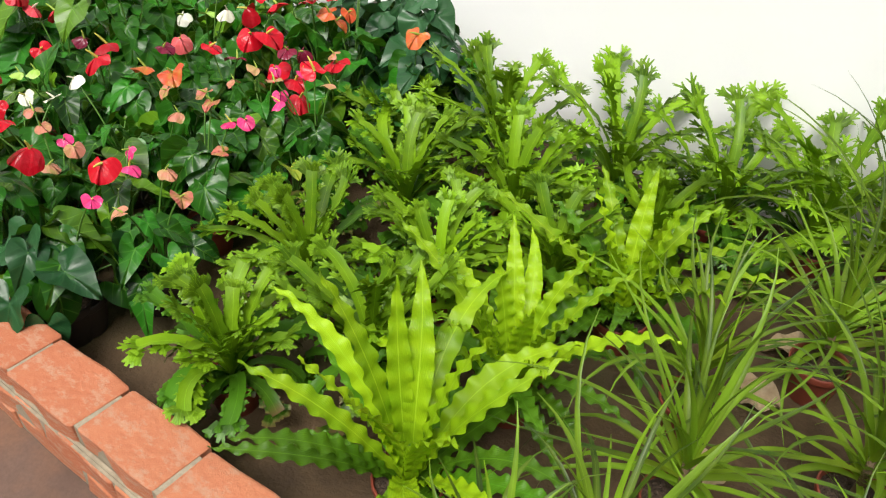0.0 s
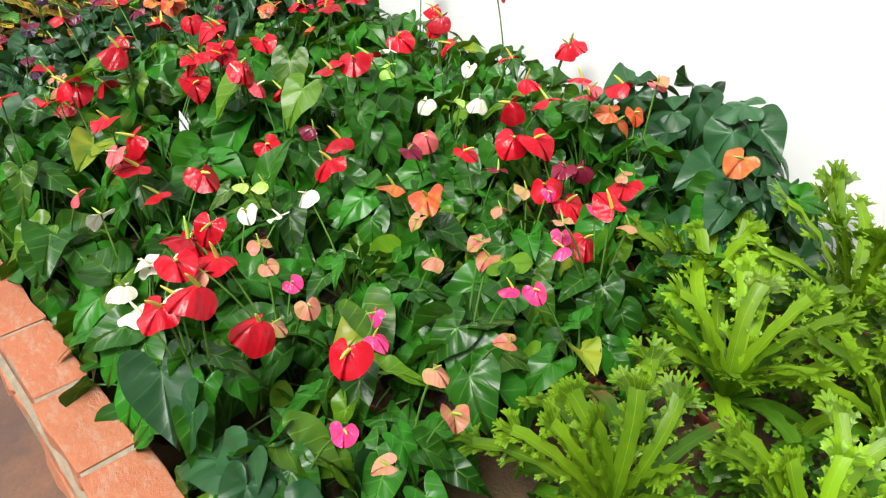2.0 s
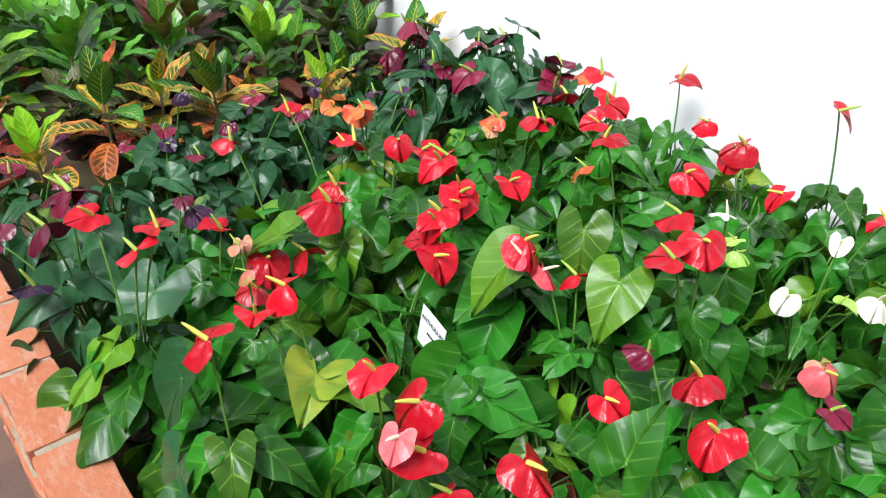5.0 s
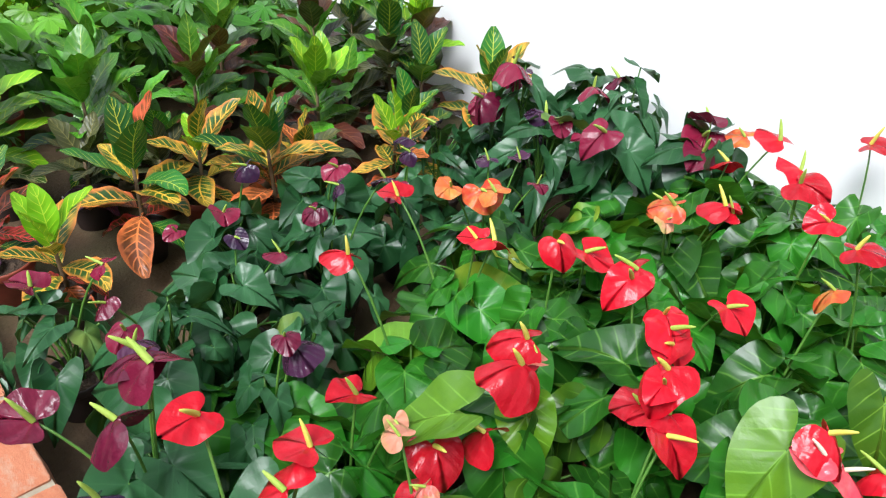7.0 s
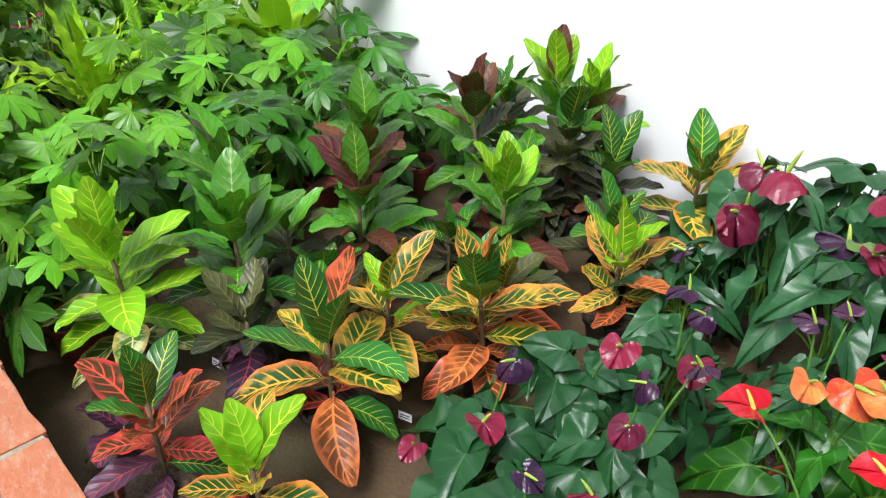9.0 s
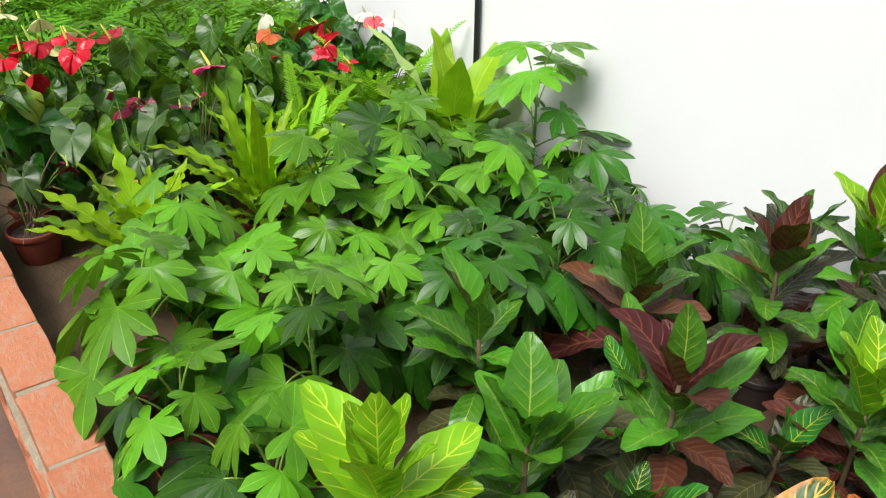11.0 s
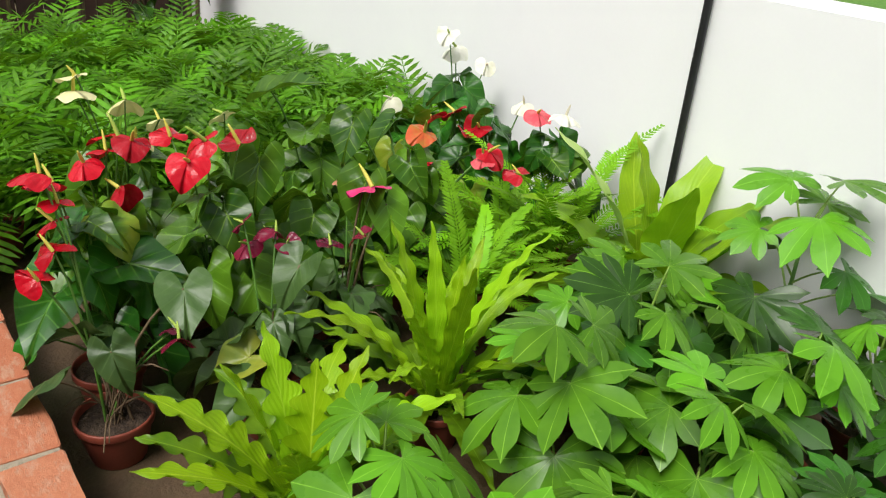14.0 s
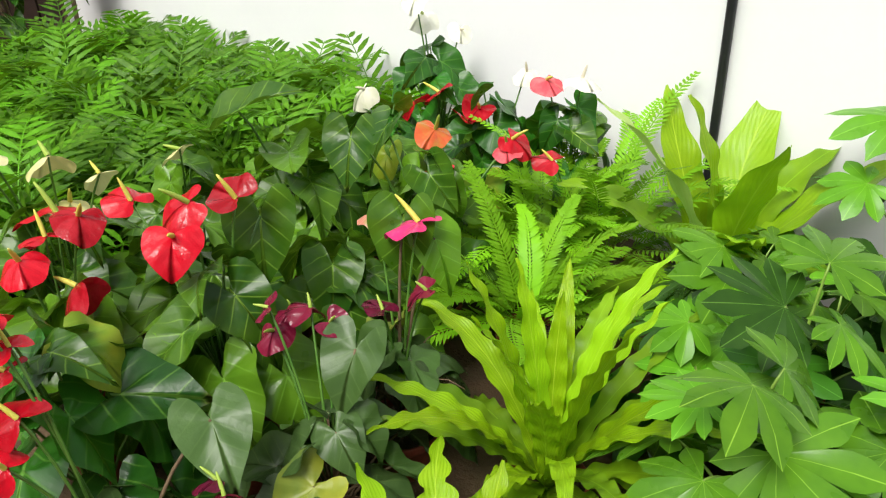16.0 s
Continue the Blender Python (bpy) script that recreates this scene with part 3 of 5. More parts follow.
SOIL = lathe([(0.92, 0.86), (0.7, 0.885), (0.4, 0.90), (0.2, 0.895), (0.001, 0.90)])
pot_meshes = {}


def pot_on(plant, radius, height, mat):
    """A plastic pot with soil in it, under the plant, from meshes that alike pots share."""
    key = (round(radius, 3), round(height, 3), mat)
    if key not in pot_meshes:
        a = build("pot", POT[0] * (radius, radius, height), POT[1], M[mat], plant)
        b = build("soil", SOIL[0] * (radius, radius, height), SOIL[1], M["soil"], plant)
        pot_meshes[key] = (a.data, b.data)
    else:
        a, b = new("pot", pot_meshes[key][0]), new("soil", pot_meshes[key][1])
        a.parent = b.parent = plant
    return height * 0.9


def thing(name, x, y, label, category, group=""):
    ob = new(name)
    ob.empty_display_size = 0.05
    ob.location = (x, y, bed_z(y))
    return tagged(ob, label, category, group)

# ---- the setting ----
ob = part("floor", box_bm(-22, -7, FLOOR_Z - 0.12, 8, KERB_OUT + 0.02, FLOOR_Z), M["aisle"], None)
tagged(ob, "worn reddish-brown concrete aisle floor along the kerb", "floor", kind="structure")
lawn = bmesh.new()
bmesh.ops.create_grid(lawn, x_segments=4, y_segments=4, size=900, matrix=Matrix.Translation((0, 0, -0.32)))
tagged(part("ground", lawn, M["grass_ground"], None), "green lawn outside the low white wall", "ground", kind="structure")
xs, ys = np.linspace(-16, 4, 161), np.linspace(KERB_OUT + 0.03, WALL_Y + 0.02, 22)
V = [(x, y, bed_z(y) + 0.008 * noise.noise(Vector((x * 3, y * 3, 0)))) for y in ys for x in xs]
F = [(j * 161 + i, j * 161 + i + 1, (j + 1) * 161 + i + 1, (j + 1) * 161 + i) for j in range(21) for i in range(160)]
tagged(build("planting_bed", V, F, M["bed"]), "damp brown earth floor of the planting bed", "ground", kind="structure")
tagged(part("wall_back", box_bm(-16, WALL_Y, -0.3, 4, WALL_Y + 0.2, WALL_TOP, 0.006), M["plaster"], None), "low white plastered wall behind the plants", "wall", kind="structure")

# unseen walls, dull and plain, added round the aisle to cut light from the sides
for name, b in (("wall_front", (-15, -4.2, -0.3, 7, -4.0, 2.6)), ("wall_west", (-15.2, -4.2, -0.3, -15, 2.62, 2.6)), ("wall_east", (7, -4.2, -0.3, 7.2, 2.62, 2.6))):
    tagged(part(name, box_bm(*b), M["shading_wall"], None), "plain dull wall out of view, added to block low sky light", "wall", kind="structure")

# a black pipe stands against the wall, on a small foot
pipe = tagged(new("wall_pipe"), "thin black pipe standing upright against the white wall", "pipe")
pipe.location = (-6.735, WALL_Y - 0.018, 0)
v, f, u = tube([(0.02, 0, z) for z in np.linspace(bed_z(WALL_Y), WALL_TOP + 0.9, 12)], [0.013] * 12, 10)
build("tube", v, f, M["black"], pipe)
part("foot", box_bm(-0.004, -0.02, bed_z(WALL_Y), 0.044, 0.016, bed_z(WALL_Y) + 0.03, 0.003), M["black"], pipe)

# brick kerb: three courses on mortar
kerb = tagged(new("brick_kerb"), "low kerb of orange clay bricks with pale mortar joints", "kerb", kind="structure")
part("mortar", box_bm(-16, KERB_OUT + 0.006, FLOOR_Z - 0.1, 4, KERB_IN - 0.004, KERB_TOP - 0.0045), M["mortar"], kerb)
part("mortar_fillet", box_bm(-16, KERB_OUT - 0.010, FLOOR_Z - 0.05, 4, KERB_OUT + 0.01, KERB_TOP - 0.052, 0.006), M["mortar"], kerb)
marks = [(-1.513, 0), (-2.742, 5), (-2.977, 1), (-4.786, 7), (-6.388, 6), (-6.655, 1), (-13.28, 25)]
joints = [-1.513 + 0.252 * k for k in range(18, 0, -1)] + [-1.513]
for (a, _), (b, n) in zip(marks, marks[1:]):
    joints += [a + (b - a) * (k + 1) / n for k in range(n)]
brick_meshes = []
for k in range(5):
    bm = box_bm(-0.5, -0.5, -0.5, 0.5, 0.5, 0.5)
    bmesh.ops.subdivide_edges(bm, edges=[e for e in bm.edges if abs(e.verts[0].co.x - e.verts[1].co.x) > 0.5], cuts=2)
    for v in bm.verts:
        v.co += Vector([rnd.uniform(-1, 1) * q for q in (0.014, 0.035, 0.045)])
    bmesh.ops.bevel(bm, geom=[e for e in bm.edges if e.calc_face_angle(0) > 0.8], offset=0.03, segments=1, affect="EDGES")
    me = bpy.data.meshes.new("brick")
    bm.to_mesh(me)
    bm.free()
    me.materials.append(M["brick"])
    brick_meshes.append(me)


def lay_brick(x0, x1, y0, y1, z0, z1):
    ob = new("brick", rnd.choice(brick_meshes))
    ob.parent = kerb
    ob.location = ((x0 + x1) / 2, (y0 + y1) / 2 + rnd.uniform(-0.003, 0.003), (z0 + z1) / 2)
    ob.scale = (abs(x1 - x0), y1 - y0, z1 - z0)
    ob.rotation_euler = (rnd.uniform(-0.010, 0.010), rnd.uniform(-0.004, 0.004), rnd.uniform(-0.008, 0.008) + (math.pi if rnd.random() < 0.5 else 0))


for a, b in zip(joints, joints[1:]):
    lay_brick(b + 0.008, a - 0.008, KERB_OUT, KERB_IN + max(0.0, min(1.0, (a + 2.2) / 0.7)) * 0.022, KERB_TOP - 0.052, KERB_TOP)
    for c, dx in ((1, 0.5), (2, 0.0)):
        d = (a - b) * dx
        lay_brick(b + 0.006 + d, a - 0.006 + d, KERB_OUT - 0.014, KERB_IN - 0.003, KERB_TOP - 0.052 - 0.060 * c, KERB_TOP - 0.060 * c)

# ---- plants ----


def anthurium(x, y, leaf_mat, n, reach, height, leaf, label, group, flowers=(), shape=None, seed=0, pot=(0.075, 0.12, "pot_dark"), petiole="stem", large=()):
    """A potted anthurium: heart leaves on long stalks, glossy spathes with a spadix each. flowers: (colour, world place, size); large: (world place of a leaf's joint, size, tip direction, tilt, material)."""
    rng = random.Random(seed)
    plant = thing("anthurium", x, y, label, "potted plant", group)
    z0 = pot_on(plant, *pot)
    floor = bed_z(y)
    az = rng.uniform(0, 360)
    for i in range(n):
        f = (i + 0.5) / n
        az += 137.5 + rng.uniform(-18, 18)
        r = reach * (0.15 + 0.90 * f) * rng.uniform(0.85, 1.1)
        z = z0 + (height - z0) * (1 - 0.74 * f**1.2) * rng.uniform(0.86, 1.08)
        a = math.radians(az)
        at = np.array([math.cos(a) * r, math.sin(a) * r, max(z, z0 + 0.03)])
        root = np.array([rng.uniform(-0.02, 0.02), rng.uniform(-0.02, 0.02), z0])
        stalk = tube(curve3(root, (at[0] * 0.25, at[1] * 0.25, root[2] + 0.75 * (at[2] - root[2])), at, 6), np.linspace(0.0032, 0.0022, 6), 5)
        size = leaf * rng.uniform(0.75, 1.15) * (0.85 + 0.2 * f)
        blade = place_flat(shape or HEART, size, at, az + rng.uniform(-35, 35), 14 + 34 * f + rng.uniform(-32, 36), rng.uniform(-34, 34), rng.uniform(-0.10, 0.85), rng.uniform(0.15, 0.85), 0.10, rng, rng.uniform(0.92, 1.14))
        V, F, U, I = merge((*stalk, 1), (*blade[:3], 0))
        build("leaf", V, F, [M["anthurium_big" if leaf_mat == "anthurium" and rng.random() < 0.10 else leaf_mat], M[petiole]], plant, U, I)
    if petiole == "stem_brown":
        old = []
        for i in range(16):
            a, r = math.radians(rng.uniform(0, 360)), reach * rng.uniform(0.35, 0.95)
            end = (math.cos(a) * r, math.sin(a) * r, z0 + rng.uniform(0.02, 0.16))
            old.append((*tube(curve3((rng.uniform(-0.03, 0.03), rng.uniform(-0.03, 0.03), z0), (end[0] * 0.4, end[1] * 0.4, end[2] + 0.05), end, 6), np.linspace(0.0022, 0.0014, 6), 4), 0))
        V, F, U, I = merge(*old)
        tagged(build("dry_stems", V, F, M["stem_brown"], plant, U), "tangle of dry brown stems")
    for place, size, toward, tilt, mat in large:
        at = np.array([place[0] - x, place[1] - y, place[2] - floor])
        stalk = tube(curve3((0, 0, z0), (at[0] * 0.3, at[1] * 0.3, z0 + 0.8 * (at[2] - z0)), at, 7), np.linspace(0.0036, 0.0026, 7), 6)
        blade = place_flat(HEART, size, at, toward, tilt, rng.uniform(-8, 8), rng.uniform(0.15, 0.45), rng.uniform(0.15, 0.40), 0.06, rng)
        V, F, U, I = merge((*stalk, 1), (*blade[:3], 0))
        build("leaf", V, F, [M[mat], M[petiole]], plant, U, I)
    for colour, place, size in flowers:
        at = np.array([place[0] - x, place[1] - y, place[2] - floor + 0.008])
        root = np.array([rng.uniform(-0.02, 0.02), rng.uniform(-0.02, 0.02), z0])
        c = curve3(root, (at[0] * 0.35, at[1] * 0.35, root[2] + 0.7 * (at[2] - root[2])), at, 8)
        v, f, u = tube(c, np.linspace(0.0030, 0.0022, 8), 6)
        stem = build("flower_stem", v, f, M["stem"], plant)
        faz, ftilt = rng.uniform(-190, 20), rng.uniform(-22, 38)
        b = place_flat(ROUND, size * 1.08, at, faz, ftilt, rng.uniform(-24, 24), rng.uniform(-0.75, 0.55), rng.uniform(0.05, 1.1), 0.085, rng, rng.uniform(0.90, 1.18))
        build("spathe", b[0], b[1], M[colour], stem, b[2])
        d = b[4] * 0.8 + b[3] * rng.uniform(0.2, 0.7)
        d /= np.linalg.norm(d)
        ln = size * rng.uniform(0.42, 0.68)
        t = np.linspace(0, 1, 6)[:, None]
        v, f, u = tube(at + d * ln * t + b[3] * (0.1 * ln * t**2), 0.058 * size * np.array([1.0, 1.0, 0.95, 0.85, 0.65, 0.3]), 7)
        kind = "spadix_green" if colour in ("maroon", "violet", "greenish", "orange", "salmon") or rng.random() < 0.3 else ("spadix_white" if colour in ("white", "pink") and rng.random() < 0.4 else "spadix_yellow")
        build("spadix", v, f, M[kind], stem)
    return plant


def fingers(C, d, s, n, count, reach, width, rng):
    """The frilled end of a crested frond: fingers that fork again."""
    out = []
    for k in range(count):
        a = math.radians(-75 + 150 * (k + rng.uniform(0.2, 0.8)) / count)
        ln = reach * rng.uniform(0.55, 1.1) * (1.0 - 0.25 * abs(a))
        way = d * math.cos(a) + s * math.sin(a)
        lift = n * rng.uniform(-0.4, 0.7)
        p0 = C + s * (math.sin(a) * width * 0.8)
        p1 = p0 + way * ln * 0.55 + lift * ln * 0.25
        for fork in (-0.65, 0.0, 0.65):
            w2 = way * math.cos(fork) + np.cross(n, way) * math.sin(fork)
            p2 = p1 + w2 * ln * rng.uniform(0.35, 0.55) + (lift - n * rng.uniform(0, 0.8)) * ln * 0.35
            across = np.cross(n, way)
            w0, w1, wt = width * 0.34, width * 0.24, width * 0.10
            V = np.array([p0 - across * w0, p0 + across * w0, p1 - across * w1, p1 + across * w1, p2 - across * wt, p2 + across * wt])
            out.append((V, [(0, 1, 3, 2), (2, 3, 5, 4)], np.array([(0.3, 0.8), (0.7, 0.8), (0.3, 0.9), (0.7, 0.9), (0.4, 1), (0.6, 1)]), 0))
    return out


def crested_fern(x, y, size, n, label, seed):
    rng = random.Random(seed)
    plant = thing("crested_fern", x, y, label, "fern", "crested ferns in the bed")
    z0 = pot_on(plant, 0.068, 0.10, "pot")
    az = rng.uniform(0, 360)
    for i in range(n):
        f = i / (n - 1)
        az += 137.5 + rng.uniform(-12, 12)
        L = size * (0.80 + 0.35 * math.sin(math.pi * min(1, f + 0.2))) * rng.uniform(0.85, 1.1)
        e0 = 86 - 52 * f + rng.uniform(-6, 6)
        e1 = e0 - 30 - 75 * f + rng.uniform(-20, 20)
        W = rng.uniform(0.026, 0.036)
        st = strap(L, W, az, e0, e1, (0, 0, z0), lambda s: 0.35 + 0.65 * np.minimum(1, s * 2.2), 10, 1, 0.35, 0.004, 5, phase=rng.uniform(0, 6), twist=rng.uniform(-25, 25))
        C, out, side, N = st[3:]
        d = C[-1] - C[-2]
        d = d / np.linalg.norm(d)
        pieces = [(*st[:3], 0)] + fingers(C[-1] - d * 0.004, d, side[-1], N[-1], 8, L * 0.165, W * 0.85, rng)
        for k in (5, 7, 8, 9):
            for sg in (-1, 1):
                pieces += fingers(C[k] + side[k] * sg * W * 0.35, d * 0.6 + side[k] * sg * 0.8, d, N[k], 2, L * 0.105, W * 0.6, rng)
        V, F, U, I = merge(*pieces)
        # lower outer fronds mostly take the darker copy: shade painted as colour
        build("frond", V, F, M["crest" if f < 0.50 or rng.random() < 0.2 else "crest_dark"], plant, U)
    return plant


def strap_fern(name, x, y, size, width, n, label, mats, seed, ruffle=0.006, waves=9, pot=(0.075, 0.11, "pot"), low=-20, lobed=0.0, group="", pale=()):
    """A fern of undivided fronds round a nest; with lobed, their edges are cut."""
    rng = random.Random(seed)
    plant = thing(name, x, y, label, "fern", group)
    z0 = pot_on(plant, *pot)
    az = rng.uniform(0, 360)
    for i in range(n):
        f = i / (n - 1)
        az += 137.5 + rng.uniform(-12, 12)
        L = size * (0.70 + 0.40 * math.sin(math.pi * min(1, f * 0.8 + 0.25))) * rng.uniform(0.85, 1.12)
        e0 = 84 - 52 * f + rng.uniform(-8, 8)
        e1 = e0 - 16 - (87 - 46 - low) * f + rng.uniform(-18, 12)
        W = width * rng.uniform(0.85, 1.15)
        edge = (lambda s, u, k=rng.uniform(0, 6): 1 - np.where(s > 0.22, lobed * (1 - np.abs(np.sin(24 * s + k + u * 0.4)) ** 0.8) * 1.6, 0)) if lobed else None
        st = strap(L, W, az, e0, e1, (math.cos(math.radians(az)) * 0.012, math.sin(math.radians(az)) * 0.012, z0), lambda s: (0.28 + 0.72 * np.minimum(1, s * 2.0) ** 0.8) * np.clip((1.0 - s) / 0.38, 0.02, 1) ** 0.7, 60 if (ruffle or lobed) else 14, 2, 0.18, ruffle, waves * rng.uniform(0.9, 1.1), phase=rng.uniform(0, 6), edge=edge, twist=rng.uniform(-14, 14))
        # inner fronds take the first material, lower outer ones the second
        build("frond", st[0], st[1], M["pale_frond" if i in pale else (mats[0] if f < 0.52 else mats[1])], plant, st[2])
    return plant


def dracaena(x, y, size, n, label, seed):
    rng = random.Random(seed)
    plant = thing("dracaena", x, y, label, "potted plant", "narrow-leaved dracaenas")
    z0 = pot_on(plant, 0.07, 0.11, "pot")
    v, f, u = tube([(0, 0, z0 - 0.02), (0.004, 0.002, z0 + 0.05), (0, 0, z0 + 0.12)], [0.011, 0.010, 0.008], 8)
    build("trunk", v, f, M["stem_brown"], plant)
    az = rng.uniform(0, 360)
    for i in range(n):
        f = i / (n - 1)
        az += 137.5 + rng.uniform(-20, 20)
        L = size * rng.uniform(0.75, 1.15)
        e0 = 88 - 62 * f + rng.uniform(-8, 8)
        st = strap(L, rng.uniform(0.013, 0.022), az, e0, e0 - 25 - 75 * f * rng.uniform(0.6, 1.2), (0, 0, z0 + 0.13 - 0.09 * f), lambda s: np.clip((1.0 - s) / 0.75, 0.03, 1) ** 0.8 * (0.75 + 0.25 * np.minimum(1, s * 5)), 9, 1, 0.5, 0, 1, twist=rng.uniform(-30, 30))
        build("leaf", st[0], st[1], M["grass"], plant, st[2])
    return plant


def croton(x, y, height, leaf, n, mats, label, seed, low=0.12, wide=0.42, pot=None):
    """mats: for young, middle and old leaves."""
    rng = random.Random(seed)
    n = round(n * (0.95 if height < 0.4 else 1.25))
    plant = thing("croton", x, y, label, "croton", "potted crotons")
    z0 = pot_on(plant, *(pot or (0.065, 0.10, "pot_dark" if rng.random() < 0.6 else "pot")))
    top = max(height - leaf * 0.55, z0 + 0.03)
    lean = (rng.uniform(-0.015, 0.015), rng.uniform(-0.015, 0.015))
    v, f, u = tube([(0, 0, z0 - 0.02), (lean[0] * 0.6, lean[1] * 0.6, (z0 + top) / 2), (lean[0], lean[1], top + 0.01)], [0.0065, 0.0055, 0.004], 8)
    build("trunk", v, f, M["stem_brown"], plant)
    az = rng.uniform(0, 360)
    for i in range(n):
        f = i / (n - 1)
        az += 137.5 + rng.uniform(-38, 38)
        L = 1.12 * leaf * (0.70 + 0.42 * math.sin(math.pi * min(1, 0.15 + f * 0.75))) * rng.uniform(0.74, 1.22)
        zb = top - (top - z0) * (1 - low) * f
        e0 = 78 - 82 * f**0.85 + rng.uniform(-16, 16)
        st = strap(L, L * wide * rng.uniform(0.9, 1.12), az, e0, e0 - 14 - 38 * f + rng.uniform(-18, 18), (lean[0], lean[1], zb), lambda s: np.clip(np.sin(np.pi * np.clip((s - 0.10) / 0.92, 0, 1) ** 0.85), 0, 1) ** 0.75 + 0.05, 13, 2, 0.30, 0.0035, 3, power=1.1, phase=rng.uniform(0, 6), twist=rng.uniform(-20, 20))
        stage = 0 if f < 0.28 else (1 if f < 0.72 else 2)
        if rng.random() < 0.22:
            stage = rng.choice((0, 1, 2))
        build("leaf", st[0], st[1], M[mats[stage]], plant, st[2])
    return plant


def fatsia(x, y, height, leaf, n, label, seed, mats=("fatsia", "fatsia_dark"), reach=0.13):
    rng = random.Random(seed)
    plant = thing("fatsia", x, y, label, "potted plant", "fatsias with lobed leaves")
    z0 = pot_on(plant, 0.07, 0.11, "pot")
    v, f, u = tube([(0, 0, z0 - 0.02), (0.006, 0, (z0 + height) * 0.45), (0.0, 0.004, height * 0.86)], [0.007, 0.006, 0.004], 8)
    build("trunk", v, f, M["stem"], plant)
    az = rng.uniform(0, 360)
    for i in range(n):
        f = (i + 0.5) / n
        az += 137.5 + rng.uniform(-15, 15)
        a = math.radians(az)
        zb = z0 + (height * 0.85 - z0) * (1 - 0.7 * f)
        r = reach * (0.25 + 0.95 * f) * rng.uniform(0.85, 1.15)
        at = np.array([math.cos(a) * r, math.sin(a) * r, zb + (0.12 - 0.09 * f) * height / 0.35 * rng.uniform(0.8, 1.15)])
        stalk = tube(curve3((0, 0, zb), (at[0] * 0.5, at[1] * 0.5, zb + 0.6 * (at[2] - zb) + 0.02), at, 6), np.linspace(0.0032, 0.0022, 6), 5)
        lobes = rng.choice((7, 7, 9))
        size = leaf * (0.66 + 0.45 * f) * rng.uniform(0.72, 1.22)
        blade = place_flat(palmate(lobes, rng), size, at, az, 6 + 26 * f + rng.uniform(-24, 26), rng.uniform(-30, 30), 0, rng.uniform(0.05, 0.42), 0.10, rng, 1.0, lobes)
        V, F, U, I = merge((*stalk, 1), (*blade[:3], 0))
        # upper leaves light, lower ones mostly dark: shading put into the leaf colour
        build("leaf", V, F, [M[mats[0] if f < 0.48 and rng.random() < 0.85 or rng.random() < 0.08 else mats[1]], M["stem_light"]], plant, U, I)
    return plant


def feathered(L, az, e0, e1, base, pairs, leaflet, width, rng, start=0.2):
    """A frond with leaflets in pairs."""
    st = strap(L, 0.004, az, e0, e1, base, lambda s: 1 + 0 * s, 12, 1, 0.2, twist=rng.uniform(-15, 15))
    C, out, side, N = st[3:]
    pieces = [(*st[:3], 0)]
    for k in range(pairs):
        s = start + (1 - start) * (k + 0.5) / pairs
        q = s * 12
        i = min(int(q), 11)
        p = C[i] + (C[i + 1] - C[i]) * (q - i)
        d = C[i + 1] - C[i]
        d = d / np.linalg.norm(d)
        ln = leaflet * (math.sin(math.pi * (0.16 + 0.80 * s)) ** 0.6) * rng.uniform(0.9, 1.1)
        for sg in (-1, 1):
            w = side[i] * sg * 0.80 + d * 0.62 + N[i] * rng.uniform(-0.05, 0.22)
            w = w / np.linalg.norm(w)
            ac = np.cross(N[i], w) * width / 2
            tip = p + w * ln - N[i] * ln * rng.uniform(0.08, 0.22)
            m1, m2 = p + w * ln * 0.30, p + w * ln * 0.66 - N[i] * ln * 0.05
            V = np.array([p, m1 - ac, m1 + ac, m2 - ac * 0.9, m2 + ac * 0.9, tip])
            pieces.append((V, [(0, 1, 2), (1, 3, 4, 2), (3, 5, 4)], np.array([(0.5, 0.1), (0.1, 0.3), (0.9, 0.3), (0.1, 0.7), (0.9, 0.7), (0.5, 1)]), 0))
    return merge(*pieces)


def feather_plant(name, x, y, size, n, pairs, leaflet, width, mat, label, category, group, seed, rise=84, pot="pot", arch=35):
    rng = random.Random(seed)
    plant = thing(name, x, y, label, category, group)
    z0 = pot_on(plant, 0.075, 0.12, pot)
    az = rng.uniform(0, 360)
    for i in range(n):
        f = i / (n - 1)
        az += 137.5 + rng.uniform(-15, 15)
        e0 = rise - 34 * f + rng.uniform(-6, 6)
        V, F, U, I = feathered(size * rng.uniform(0.8, 1.15), az, e0, e0 - arch - 55 * f, (rng.uniform(-0.02, 0.02), rng.uniform(-0.02, 0.02), z0), pairs, leaflet, width, rng)
        build("frond", V, F, M[mat], plant, U)
    return plant

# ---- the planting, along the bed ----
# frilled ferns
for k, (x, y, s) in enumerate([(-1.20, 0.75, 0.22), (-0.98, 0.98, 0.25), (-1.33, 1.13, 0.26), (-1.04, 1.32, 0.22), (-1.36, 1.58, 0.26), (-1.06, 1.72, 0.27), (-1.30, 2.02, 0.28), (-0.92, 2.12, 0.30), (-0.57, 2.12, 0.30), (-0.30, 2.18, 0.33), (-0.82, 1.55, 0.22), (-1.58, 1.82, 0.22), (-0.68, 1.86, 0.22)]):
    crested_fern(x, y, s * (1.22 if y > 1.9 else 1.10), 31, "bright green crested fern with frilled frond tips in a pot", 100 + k)
